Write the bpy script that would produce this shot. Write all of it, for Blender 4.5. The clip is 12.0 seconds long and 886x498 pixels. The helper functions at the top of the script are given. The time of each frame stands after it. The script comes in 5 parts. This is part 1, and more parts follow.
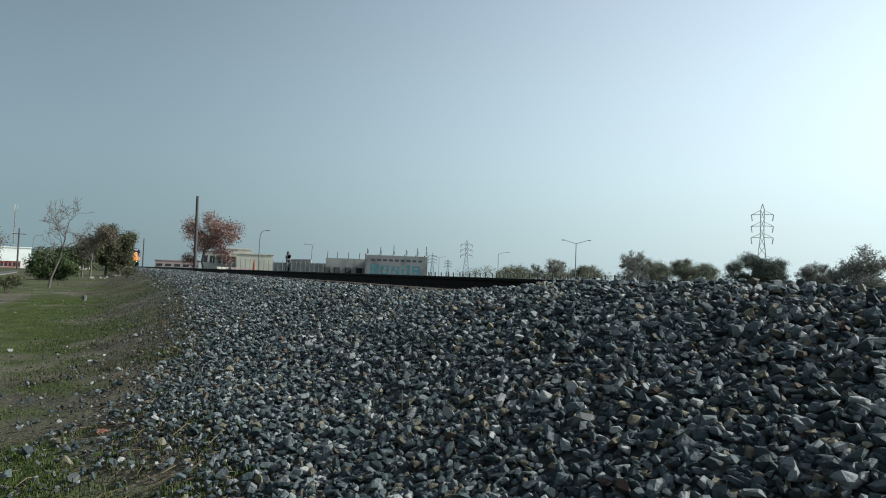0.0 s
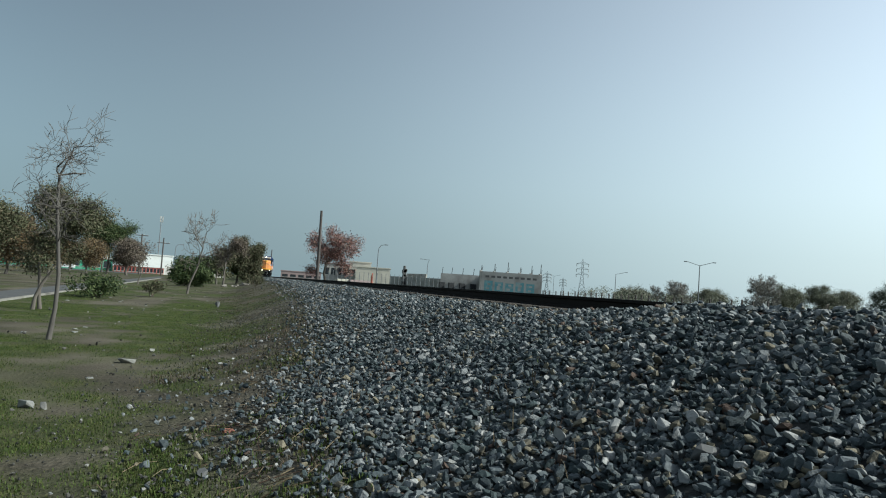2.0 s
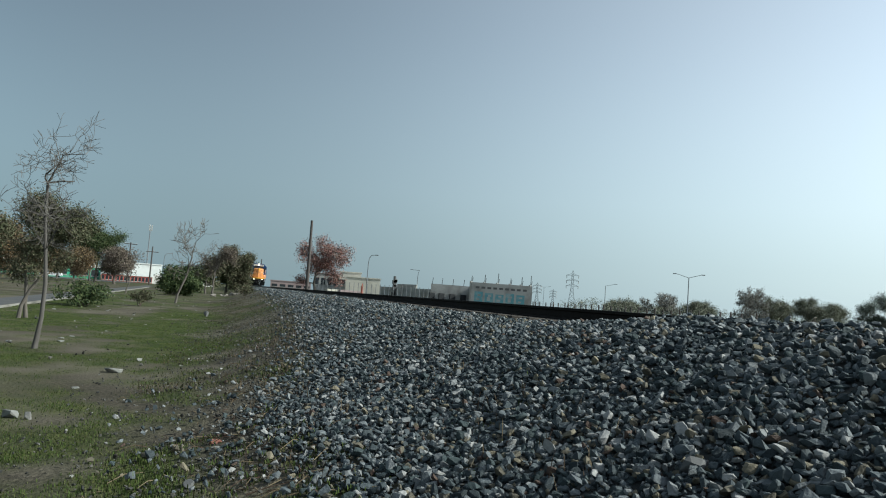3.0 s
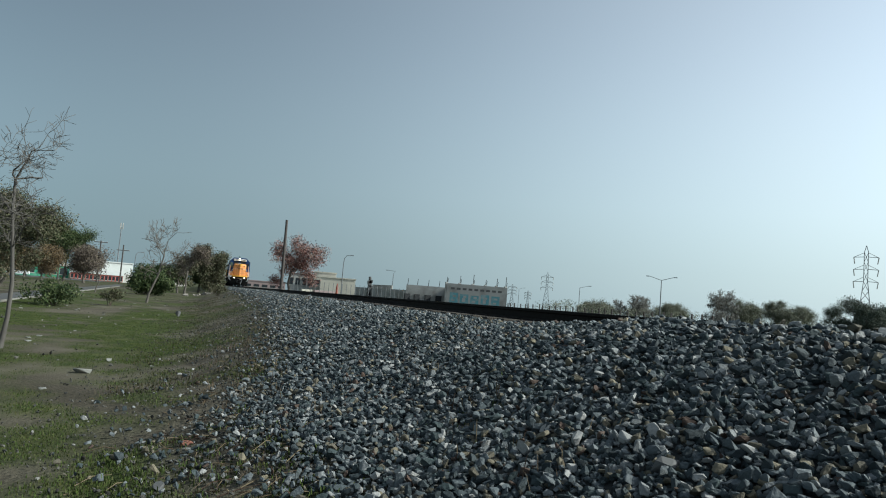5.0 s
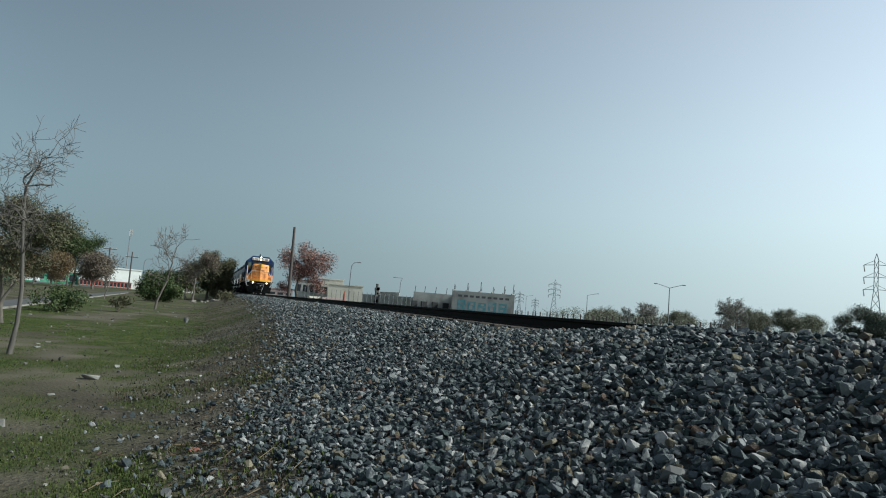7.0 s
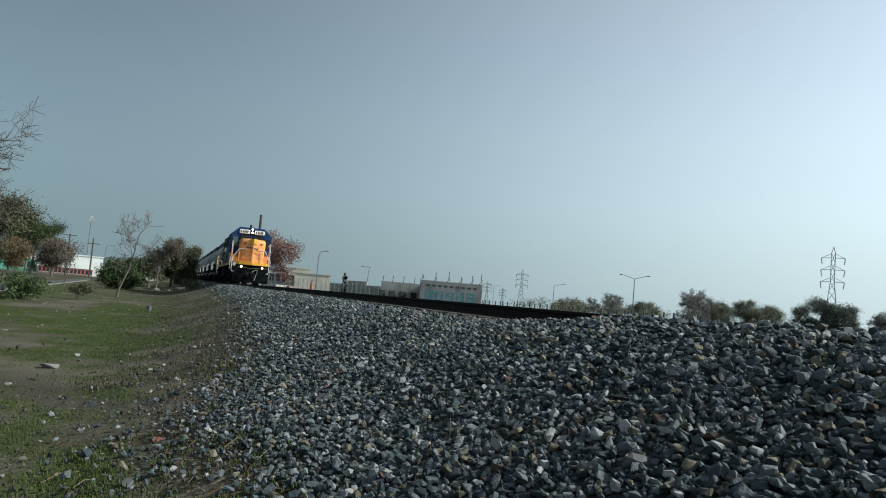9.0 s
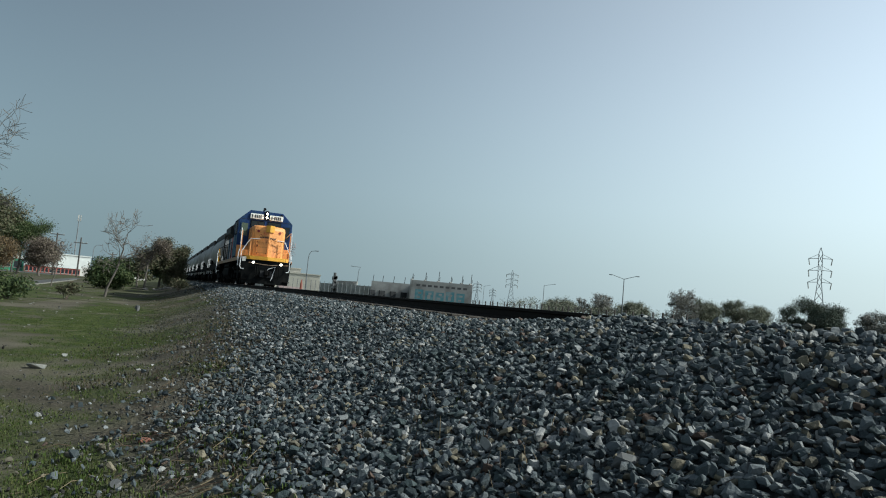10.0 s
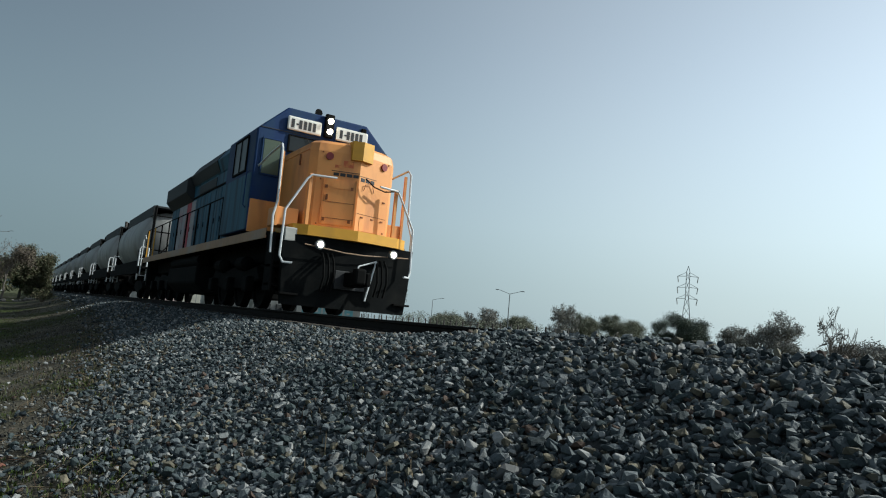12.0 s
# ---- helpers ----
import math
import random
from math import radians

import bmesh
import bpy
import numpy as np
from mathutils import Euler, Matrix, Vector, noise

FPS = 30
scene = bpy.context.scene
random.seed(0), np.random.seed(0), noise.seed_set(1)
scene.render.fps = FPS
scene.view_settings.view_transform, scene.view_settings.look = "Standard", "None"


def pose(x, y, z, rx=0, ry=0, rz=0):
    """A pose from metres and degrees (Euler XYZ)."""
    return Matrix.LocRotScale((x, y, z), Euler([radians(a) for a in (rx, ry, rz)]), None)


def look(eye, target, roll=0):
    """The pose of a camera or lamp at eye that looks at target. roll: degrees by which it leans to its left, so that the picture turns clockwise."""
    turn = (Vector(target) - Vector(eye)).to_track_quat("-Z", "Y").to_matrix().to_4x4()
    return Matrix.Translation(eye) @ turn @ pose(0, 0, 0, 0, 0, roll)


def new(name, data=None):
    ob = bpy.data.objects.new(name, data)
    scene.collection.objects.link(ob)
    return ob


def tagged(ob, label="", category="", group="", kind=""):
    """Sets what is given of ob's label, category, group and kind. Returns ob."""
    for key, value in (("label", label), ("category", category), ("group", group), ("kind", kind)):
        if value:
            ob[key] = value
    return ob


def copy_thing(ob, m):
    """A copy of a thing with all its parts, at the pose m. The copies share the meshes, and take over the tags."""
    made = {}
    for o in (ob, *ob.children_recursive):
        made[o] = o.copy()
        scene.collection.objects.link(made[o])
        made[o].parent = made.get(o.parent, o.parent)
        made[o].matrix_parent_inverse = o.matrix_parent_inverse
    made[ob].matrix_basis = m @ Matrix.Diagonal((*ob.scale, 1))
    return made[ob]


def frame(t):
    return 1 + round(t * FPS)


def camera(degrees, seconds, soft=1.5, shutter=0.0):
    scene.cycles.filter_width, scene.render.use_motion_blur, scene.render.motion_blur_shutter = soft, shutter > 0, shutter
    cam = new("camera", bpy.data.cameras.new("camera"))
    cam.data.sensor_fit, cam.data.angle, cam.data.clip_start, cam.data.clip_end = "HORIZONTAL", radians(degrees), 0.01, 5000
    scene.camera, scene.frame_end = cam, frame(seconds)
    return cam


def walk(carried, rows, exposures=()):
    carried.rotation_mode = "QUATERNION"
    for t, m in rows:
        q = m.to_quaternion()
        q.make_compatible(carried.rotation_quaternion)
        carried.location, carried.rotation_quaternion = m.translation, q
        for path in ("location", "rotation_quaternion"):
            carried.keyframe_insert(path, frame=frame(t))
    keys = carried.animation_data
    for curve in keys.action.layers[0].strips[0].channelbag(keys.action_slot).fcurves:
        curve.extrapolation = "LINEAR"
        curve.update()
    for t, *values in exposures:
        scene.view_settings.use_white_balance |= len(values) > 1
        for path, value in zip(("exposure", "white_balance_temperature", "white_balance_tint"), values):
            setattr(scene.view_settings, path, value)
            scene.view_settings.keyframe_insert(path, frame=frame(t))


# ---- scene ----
# ---- camera: it stands at the foot of the embankment and only turns ----
# World: y runs along the track towards the coming train, x across it, z = 0 is the field; the eye is level with the rail heads.
EYE = (0.0, 0.0, 1.40)
TRACK_X, RAIL_Z = 5.36, 1.42
VIEWS = [(0.0, 25.79, 2.37, 2.09), (0.5, 22.85, 2.17, 3.61), (1.0, 21.52, 2.12, 3.55), (1.5, 19.87, 2.36, 3.85),
         (2.0, 16.23, 3.27, 3.98), (2.5, 16.41, 4.07, 4.28), (3.0, 16.96, 4.21, 4.31), (3.5, 18.67, 4.15, 4.56),
         (5.5, 19.16, 4.49, 4.64), (6.0, 19.56, 4.44, 4.67), (6.5, 19.56, 4.77, 4.71), (7.0, 18.32, 4.99, 4.75),
         (9.0, 21.02, 4.35, 5.05), (9.5, 21.39, 4.33, 4.91), (10.0, 21.83, 4.42, 5.09), (10.5, 22.68, 4.72, 4.88),
         (11.0, 24.71, 5.14, 4.72), (11.5, 28.13, 5.63, 5.34), (12.0, 30.85, 6.37, 5.26)]


def view(turn, pitch, roll):
    a, p = radians(turn), radians(pitch)
    way = Vector((math.sin(a) * math.cos(p), math.cos(a) * math.cos(p), math.sin(p)))
    return look(EYE, Vector(EYE) + way, roll)


cam = camera(65.37, 12.0, soft=1.1)
walk(cam, [(t, view(*v)) for t, *v in VIEWS], exposures=[(0.0, 0.1, 5990, 0), (2.5, 0.12, 5960, 0), (5.5, 0.04, 5960, 0), (9.0, -0.02, 5960, 0), (11.0, -0.06, 5960, 0), (12.0, -0.22, 5960, 0)])

# ---- light: hazy winter sun from beyond the track, a little behind the camera ----
SUN_EL, SUN_TURN = 35.0, 112.0     # degrees above the horizon; clockwise from +y
world = bpy.data.worlds.new("sky")
scene.world = world
world.use_nodes = True
wn, wl = world.node_tree.nodes, world.node_tree.links
sky = wn.new("ShaderNodeTexSky")
sky.sky_type, sky.sun_disc = "NISHITA", False
sky.sun_elevation, sky.sun_rotation = radians(SUN_EL), radians(SUN_TURN)
sky.air_density, sky.dust_density, sky.ozone_density = 1.0, 1.6, 3.0
soft_sky = wn.new("ShaderNodeHueSaturation")
soft_sky.inputs["Saturation"].default_value = 0.45
wl.new(sky.outputs[0], soft_sky.inputs["Color"])
# thin smog: paler towards the horizon, brighter towards the sun
sun_way = Vector((math.sin(radians(SUN_TURN)) * math.cos(radians(SUN_EL)), math.cos(radians(SUN_TURN)) * math.cos(radians(SUN_EL)), math.sin(radians(SUN_EL))))
wc = wn.new("ShaderNodeTexCoord")
dot = wn.new("ShaderNodeVectorMath")
dot.operation = "DOT_PRODUCT"
dot.inputs[1].default_value = sun_way
wl.new(wc.outputs["Generated"], dot.inputs[0])
aureole = wn.new("ShaderNodeMapRange")
aureole.interpolation_type = "SMOOTHSTEP"
for k, v in ((1, -0.35), (2, 0.78), (3, 0.57), (4, 1.5)):
    aureole.inputs[k].default_value = v
wl.new(dot.outputs["Value"], aureole.inputs[0])
split = wn.new("ShaderNodeSeparateXYZ")
wl.new(wc.outputs["Generated"], split.inputs[0])
low = wn.new("ShaderNodeMapRange")
low.interpolation_type = "SMOOTHSTEP"
for k, v in ((1, -0.05), (2, 0.42), (3, 0.92), (4, 0.1)):
    low.inputs[k].default_value = v
wl.new(split.outputs["Z"], low.inputs[0])
smog = wn.new("ShaderNodeMix")
smog.data_type = "RGBA"
smog.inputs[7].default_value = (3.3, 3.75, 3.95, 1)
wl.new(low.outputs[0], smog.inputs["Factor"])
wl.new(soft_sky.outputs[0], smog.inputs[6])
# the sky deepens evenly towards the zenith
deep = wn.new("ShaderNodeMapRange")
for k, v in ((1, 0.15), (2, 1.0), (3, 1.0), (4, 0.5)):
    deep.inputs[k].default_value = v
wl.new(split.outputs["Z"], deep.inputs[0])
both = wn.new("ShaderNodeMath")
both.operation = "MULTIPLY"
wl.new(aureole.outputs[0], both.inputs[0])
wl.new(deep.outputs[0], both.inputs[1])
lit = wn.new("ShaderNodeVectorMath")
lit.operation = "SCALE"
wl.new(smog.outputs[2], lit.inputs[0])
wl.new(both.outputs[0], lit.inputs["Scale"])
# bluer away from the sun, whiter towards it
near_sun = wn.new("ShaderNodeMapRange")
for k, v in ((1, -0.4), (2, 0.45), (3, 0.0), (4, 1.0)):
    near_sun.inputs[k].default_value = v
wl.new(dot.outputs["Value"], near_sun.inputs[0])
tone = wn.new("ShaderNodeMix")
tone.data_type = "RGBA"
tone.inputs[6].default_value, tone.inputs[7].default_value = (0.89, 1.0, 1.04, 1), (1.02, 1.0, 0.97, 1)
wl.new(near_sun.outputs[0], tone.inputs["Factor"])
toned = wn.new("ShaderNodeVectorMath")
toned.operation = "MULTIPLY"
wl.new(lit.outputs[0], toned.inputs[0])
wl.new(tone.outputs[2], toned.inputs[1])
wl.new(toned.outputs[0], wn["Background"].inputs[0])
wn["Background"].inputs[1].default_value = 0.15
sun = new("sun", bpy.data.lights.new("sun", "SUN"))
sun.data.energy, sun.data.angle, sun.data.color = 5.0, radians(0.8), (1.0, 0.95, 0.86)
sun.matrix_world = look(sun_way * 50, (0, 0, 0))


# ---- materials ----
def mat(name, base, rough=0.7, metal=0.0, var=0.2, scale=6.0, stain=None, stain_scale=1.2, stain_amount=0.5, bump=0.15, island=None, glow=0.0, spec=0.5, stretch=None, by_object=False):
    """A worn surface: fine grain, larger stains and relief; island: colours picked piece by piece."""
    m = bpy.data.materials.new(name)
    m.use_nodes = True
    n, l = m.node_tree.nodes, m.node_tree.links
    b = n["Principled BSDF"]
    b.inputs["Roughness"].default_value, b.inputs["Metallic"].default_value = rough, metal
    b.inputs["Specular IOR Level"].default_value = spec
    at = n.new("ShaderNodeTexCoord")
    where = at.outputs["Object"]
    if stretch:
        mp = n.new("ShaderNodeMapping")
        mp.inputs["Scale"].default_value = stretch
        l.new(where, mp.inputs[0])
        where = mp.outputs[0]
    fine = n.new("ShaderNodeTexNoise")
    fine.inputs["Scale"].default_value, fine.inputs["Detail"].default_value = scale, 6
    l.new(where, fine.inputs["Vector"])
    mix = n.new("ShaderNodeMix")
    mix.data_type = "RGBA"
    if island:
        geo = n.new("ShaderNodeObjectInfo" if by_object else "ShaderNodeNewGeometry")
        ramp = n.new("ShaderNodeValToRGB")
        ramp.color_ramp.interpolation = "CONSTANT"
        for k, (at_, c) in enumerate(island):
            e = ramp.color_ramp.elements[k] if k < 2 else ramp.color_ramp.elements.new(at_)
            e.position, e.color = at_, (*c, 1)
        l.new(geo.outputs["Random" if by_object else "Random Per Island"], ramp.inputs[0])
        dark = n.new("ShaderNodeMix")
        dark.data_type, dark.blend_type = "RGBA", "MULTIPLY"
        dark.inputs["Factor"].default_value = 1.0
        dark.inputs[7].default_value = (1 - var, 1 - var, 1 - var, 1)
        l.new(ramp.outputs[0], dark.inputs[6])
        l.new(dark.outputs[2], mix.inputs[6])
        l.new(ramp.outputs[0], mix.inputs[7])
    else:
        mix.inputs[6].default_value = (*[c * (1 - var) for c in base], 1)
        mix.inputs[7].default_value = (*[min(1, c * (1 + var)) for c in base], 1)
    l.new(fine.outputs[0], mix.inputs["Factor"])
    colour = mix.outputs[2]
    if stain:
        broad = n.new("ShaderNodeTexNoise")
        broad.inputs["Scale"].default_value, broad.inputs["Detail"].default_value = stain_scale, 5
        l.new(where, broad.inputs["Vector"])
        lim = n.new("ShaderNodeMapRange")
        lim.inputs[1].default_value, lim.inputs[2].default_value = 0.48, 0.66
        lim.inputs[4].default_value = stain_amount
        l.new(broad.outputs[0], lim.inputs[0])
        mix2 = n.new("ShaderNodeMix")
        mix2.data_type = "RGBA"
        mix2.inputs[7].default_value = (*stain, 1)
        l.new(lim.outputs[0], mix2.inputs["Factor"])
        l.new(colour, mix2.inputs[6])
        colour = mix2.outputs[2]
    l.new(colour, b.inputs["Base Color"])
    if bump:
        bp = n.new("ShaderNodeBump")
        bp.inputs["Strength"].default_value, bp.inputs["Distance"].default_value = bump, 0.02
        l.new(fine.outputs[0], bp.inputs["Height"])
        l.new(bp.outputs[0], b.inputs["Normal"])
    if glow:
        b.inputs["Emission Color"].default_value = (1.0, 0.89, 0.66, 1)
        b.inputs["Emission Strength"].default_value = glow
    return m


def glass_mat(name, tint, rough=0.06):
    m = bpy.data.materials.new(name)
    m.use_nodes = True
    b = m.node_tree.nodes["Principled BSDF"]
    b.inputs["Base Color"].default_value, b.inputs["Roughness"].default_value = (*tint, 1), rough
    b.inputs["Specular IOR Level"].default_value = 0.3
    return m


STONE_COLOURS = [(0.0, (0.045, 0.058, 0.064)), (0.16, (0.075, 0.092, 0.100)), (0.30, (0.053, 0.072, 0.075)), (0.42, (0.112, 0.130, 0.140)), (0.53, (0.030, 0.041, 0.047)), (0.61, (0.160, 0.177, 0.187)),
                 (0.72, (0.130, 0.116, 0.086)), (0.78, (0.235, 0.245, 0.248)), (0.88, (0.36, 0.357, 0.348)), (0.945, (0.215, 0.187, 0.132)), (0.975, (0.090, 0.060, 0.046))]
M_STONE = mat("crushed_stone", (0.2, 0.2, 0.2), 0.75, var=0.4, scale=38, bump=0.5, island=STONE_COLOURS, spec=0.3)
M_STONE_ONE = mat("single_crushed_stone", (0.2, 0.2, 0.2), 0.75, var=0.4, scale=38, bump=0.5, island=STONE_COLOURS, spec=0.3, by_object=True)
M_STONE_PALE = mat("dusty_stone", (0.2, 0.2, 0.2), 0.9, var=0.35, scale=40, bump=0.4, spec=0.2, island=[(0.0, (0.085, 0.083, 0.074)), (0.3, (0.052, 0.053, 0.05)), (0.55, (0.125, 0.12, 0.108)), (0.75, (0.04, 0.038, 0.034)), (0.93, (0.25, 0.245, 0.23))])
# near-black base that shows in the gaps between stones, with browner patches
M_BED = mat("ballast_base", (0.022, 0.024, 0.024), 0.95, var=0.6, scale=30, stain=(0.055, 0.05, 0.04), stain_scale=0.8, bump=0.6)
M_RAIL = mat("rusty_rail", (0.016, 0.013, 0.011), 0.8, 0.0, spec=0.15, var=0.4, scale=9, bump=0.2)
M_RAILHEAD = mat("worn_steel", (0.32, 0.31, 0.30), 0.3, 0.9, var=0.1)
M_SLEEPER = mat("old_sleeper", (0.055, 0.045, 0.037), 0.9, var=0.4, scale=7, bump=0.5)
M_ORANGE = mat("orange_paint", (0.78, 0.33, 0.095), 0.55, var=0.12, scale=3, stain=(0.40, 0.15, 0.06), stain_scale=2.6, stain_amount=0.6, bump=0.05, stretch=(1, 1, 0.3))
M_YELLOW = mat("yellow_paint", (0.72, 0.36, 0.03), 0.5, var=0.12, scale=4, stain=(0.3, 0.17, 0.05), stain_amount=0.4, bump=0.04)
M_BLUE = mat("blue_paint", (0.006, 0.030, 0.115), 0.6, spec=0.25, var=0.2, scale=3, stain=(0.018, 0.05, 0.10), stain_scale=2.2, stain_amount=0.7, bump=0.04, stretch=(1, 1, 0.3))
M_HOOD = mat("faded_blue_paint", (0.036, 0.12, 0.19), 0.65, var=0.35, scale=2.5, stain=(0.016, 0.035, 0.055), stain_scale=1.3, stain_amount=0.8, bump=0.06, stretch=(1, 3.2, 0.3), spec=0.3)
M_FADED = mat("faded_pale_paint", (0.42, 0.40, 0.42), 0.7, var=0.2, scale=3, stain=(0.40, 0.16, 0.17), stain_amount=0.6, bump=0.05)
M_RED = mat("faded_red_paint", (0.45, 0.05, 0.07), 0.65, var=0.25, scale=4)
M_GRIME = mat("grimy_black", (0.006, 0.006, 0.006), 0.85, spec=0.08, var=0.5, scale=5, stain=(0.012, 0.011, 0.010), stain_amount=0.6, bump=0.2)
M_PILOT = mat("dusty_black_plate", (0.004, 0.005, 0.0055), 0.85, spec=0.1, var=0.4, scale=4, stain=(0.012, 0.012, 0.011), stain_scale=2.0, stain_amount=0.7, bump=0.15)
M_RUST = mat("rusty_fitting", (0.20, 0.075, 0.03), 0.85, var=0.4, scale=14, bump=0.2)
M_SILL = mat("faded_orange_sill", (0.42, 0.27, 0.17), 0.7, var=0.2, scale=4, stain=(0.35, 0.33, 0.31), stain_scale=0.8)
M_GRILLE = mat("dark_grille", (0.02, 0.022, 0.025), 0.7, var=0.4, scale=12)
M_SILVER = mat("pale_tube", (0.62, 0.63, 0.64), 0.45, 0.1, var=0.1)
M_TANK = mat("grey_tank_paint", (0.36, 0.36, 0.35), 0.5, var=0.15, scale=2.0, stain=(0.10, 0.09, 0.085), stain_scale=0.9, stain_amount=0.65, bump=0.04, stretch=(1, 1, 0.4))
M_GLASS = glass_mat("cab_glass", (0.012, 0.018, 0.022), 0.35)
M_GLASS_PALE = glass_mat("greenish_glass", (0.09, 0.115, 0.085), 0.25)
M_LAMP = mat("lit_lamp", (1, 0.95, 0.85), 0.3, var=0.0, bump=0, glow=13.0)
M_WHITE = mat("white_board", (0.78, 0.78, 0.74), 0.5, var=0.06, bump=0.02)
M_INK = mat("black_lettering", (0.02, 0.02, 0.022), 0.6, var=0.2, bump=0)
M_WORN_RED = mat("worn_red_paint", (0.55, 0.13, 0.05), 0.7, var=0.2, scale=8, stain=(0.74, 0.31, 0.09), stain_scale=9, stain_amount=0.9, bump=0.03)
M_INK_RED = mat("red_lens", (0.22, 0.02, 0.02), 0.35, var=0.2, bump=0)
M_BARK = mat("grey_bark", (0.115, 0.10, 0.085), 0.9, var=0.4, scale=14, bump=0.5, stretch=(1, 1, 0.3))
M_BARK_DARK = mat("dark_grey_bark", (0.08, 0.072, 0.064), 0.9, var=0.45, scale=14, bump=0.5, stain=(0.17, 0.16, 0.145), stain_scale=2.0, stain_amount=0.5, stretch=(1, 1, 0.3))
M_BARK_PALE = mat("pale_bark", (0.22, 0.20, 0.175), 0.9, var=0.35, scale=12, bump=0.4, stretch=(1, 1, 0.3))
M_TWIG = mat("twigs", (0.12, 0.095, 0.08), 0.9, var=0.4, scale=9)


def leaf_mat(name, colours):
    k = [(i / len(colours), c) for i, c in enumerate(colours)]
    return mat(name, (0.1, 0.1, 0.1), 0.7, var=0.3, scale=3, bump=0, island=k, spec=0.2)


L_GREEN = leaf_mat("dark_green_leaves", [(0.045, 0.07, 0.025), (0.07, 0.10, 0.035), (0.03, 0.05, 0.02), (0.10, 0.12, 0.05)])
L_OLIVE = leaf_mat("olive_leaves", [(0.085, 0.095, 0.05), (0.115, 0.115, 0.065), (0.065, 0.072, 0.04), (0.13, 0.11, 0.07)])
L_RED = leaf_mat("russet_leaves", [(0.24, 0.115, 0.10), (0.30, 0.16, 0.14), (0.17, 0.085, 0.075), (0.29, 0.19, 0.15)])
L_BROWN = leaf_mat("brown_leaves", [(0.14, 0.11, 0.07), (0.19, 0.135, 0.08), (0.10, 0.082, 0.055), (0.22, 0.15, 0.07)])
# the next three carry distant haze in their colour: paler and greyer than near foliage
L_FAR = leaf_mat("haze_pale_olive_leaves", [(0.222, 0.240, 0.174), (0.258, 0.264, 0.198), (0.186, 0.202, 0.144), (0.264, 0.258, 0.204)])
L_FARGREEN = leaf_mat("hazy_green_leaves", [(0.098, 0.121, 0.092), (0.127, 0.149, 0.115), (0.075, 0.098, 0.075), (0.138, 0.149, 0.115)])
L_PALE = leaf_mat("haze_pale_twigs", [(0.288, 0.282, 0.264), (0.336, 0.324, 0.300), (0.240, 0.240, 0.228), (0.300, 0.294, 0.252)])
L_GREY = leaf_mat("grey_twig_haze", [(0.15, 0.12, 0.10), (0.20, 0.16, 0.13), (0.11, 0.09, 0.075), (0.17, 0.145, 0.10)])
L_GRASS = leaf_mat("grass_blades", [(0.052, 0.080, 0.015), (0.070, 0.098, 0.021), (0.040, 0.064, 0.013), (0.09, 0.098, 0.034)])
L_VERGE = leaf_mat("verge_grass", [(0.05, 0.062, 0.02), (0.04, 0.055, 0.015), (0.075, 0.07, 0.034), (0.06, 0.05, 0.028)])
L_STRAW = leaf_mat("dry_stalks", [(0.15, 0.11, 0.065), (0.10, 0.07, 0.045), (0.20, 0.155, 0.095), (0.08, 0.05, 0.035)])
M_CONCRETE = mat("weathered_concrete", (0.42, 0.41, 0.385), 0.9, var=0.15, scale=3, stain=(0.22, 0.21, 0.19), stain_scale=0.5, stain_amount=0.7, bump=0.2)
M_CREAM = mat("cream_render", (0.52, 0.49, 0.42), 0.9, var=0.1, scale=2, stain=(0.36, 0.34, 0.3), stain_scale=0.3)
M_PINK = mat("dusty_pink_render", (0.30, 0.23, 0.225), 0.9, var=0.12, scale=2, stain=(0.3, 0.25, 0.24), stain_scale=0.3)
M_GREYSTEEL = mat("galvanised_steel", (0.17, 0.18, 0.19), 0.6, 0.2, var=0.12)
M_WOODPOLE = mat("tarred_pole", (0.07, 0.06, 0.055), 0.9, var=0.3, scale=6, bump=0.4)
M_DARKWIN = glass_mat("dark_window", (0.03, 0.035, 0.04), 0.2)
M_TEAL = mat("teal_spray_paint", (0.13, 0.32, 0.36), 0.8, var=0.3, scale=2.5, stain=(0.34, 0.40, 0.40), stain_amount=0.85)
M_GREENWALL = mat("green_painted_wall", (0.05, 0.28, 0.17), 0.8, var=0.2, scale=1.5, stain=(0.2, 0.3, 0.25))
M_WHITEWALL = mat("white_painted_wall", (0.75, 0.76, 0.74), 0.8, var=0.08, scale=1.5, stain=(0.55, 0.55, 0.53), stain_scale=0.4)
M_REDWALL = mat("red_painted_wall", (0.42, 0.09, 0.07), 0.8, var=0.2, scale=1.5, stain=(0.5, 0.4, 0.37), stain_scale=0.8)
M_ROOF = mat("dark_roof_sheet", (0.10, 0.10, 0.10), 0.8, var=0.2, scale=2)
M_ASPHALT = mat("worn_asphalt", (0.06, 0.06, 0.062), 0.9, var=0.25, scale=25, stain=(0.10, 0.095, 0.085), stain_scale=0.7, bump=0.3)
M_KERB = mat("dusty_kerb", (0.21, 0.20, 0.18), 0.9, var=0.25, scale=6, stain=(0.1, 0.09, 0.07), stain_scale=0.9, bump=0.3)
M_CONE = mat("orange_barrier", (0.42, 0.11, 0.06), 0.6, var=0.15)
M_LITTER = mat("pale_litter", (0.21, 0.21, 0.195), 0.7, var=0.25, scale=12, stain=(0.12, 0.11, 0.09), stain_scale=14)
M_TILE = mat("broken_tile", (0.22, 0.09, 0.06), 0.85, var=0.25, scale=14)
M_CAR = mat("white_car_paint", (0.7, 0.71, 0.72), 0.3, var=0.05, bump=0)


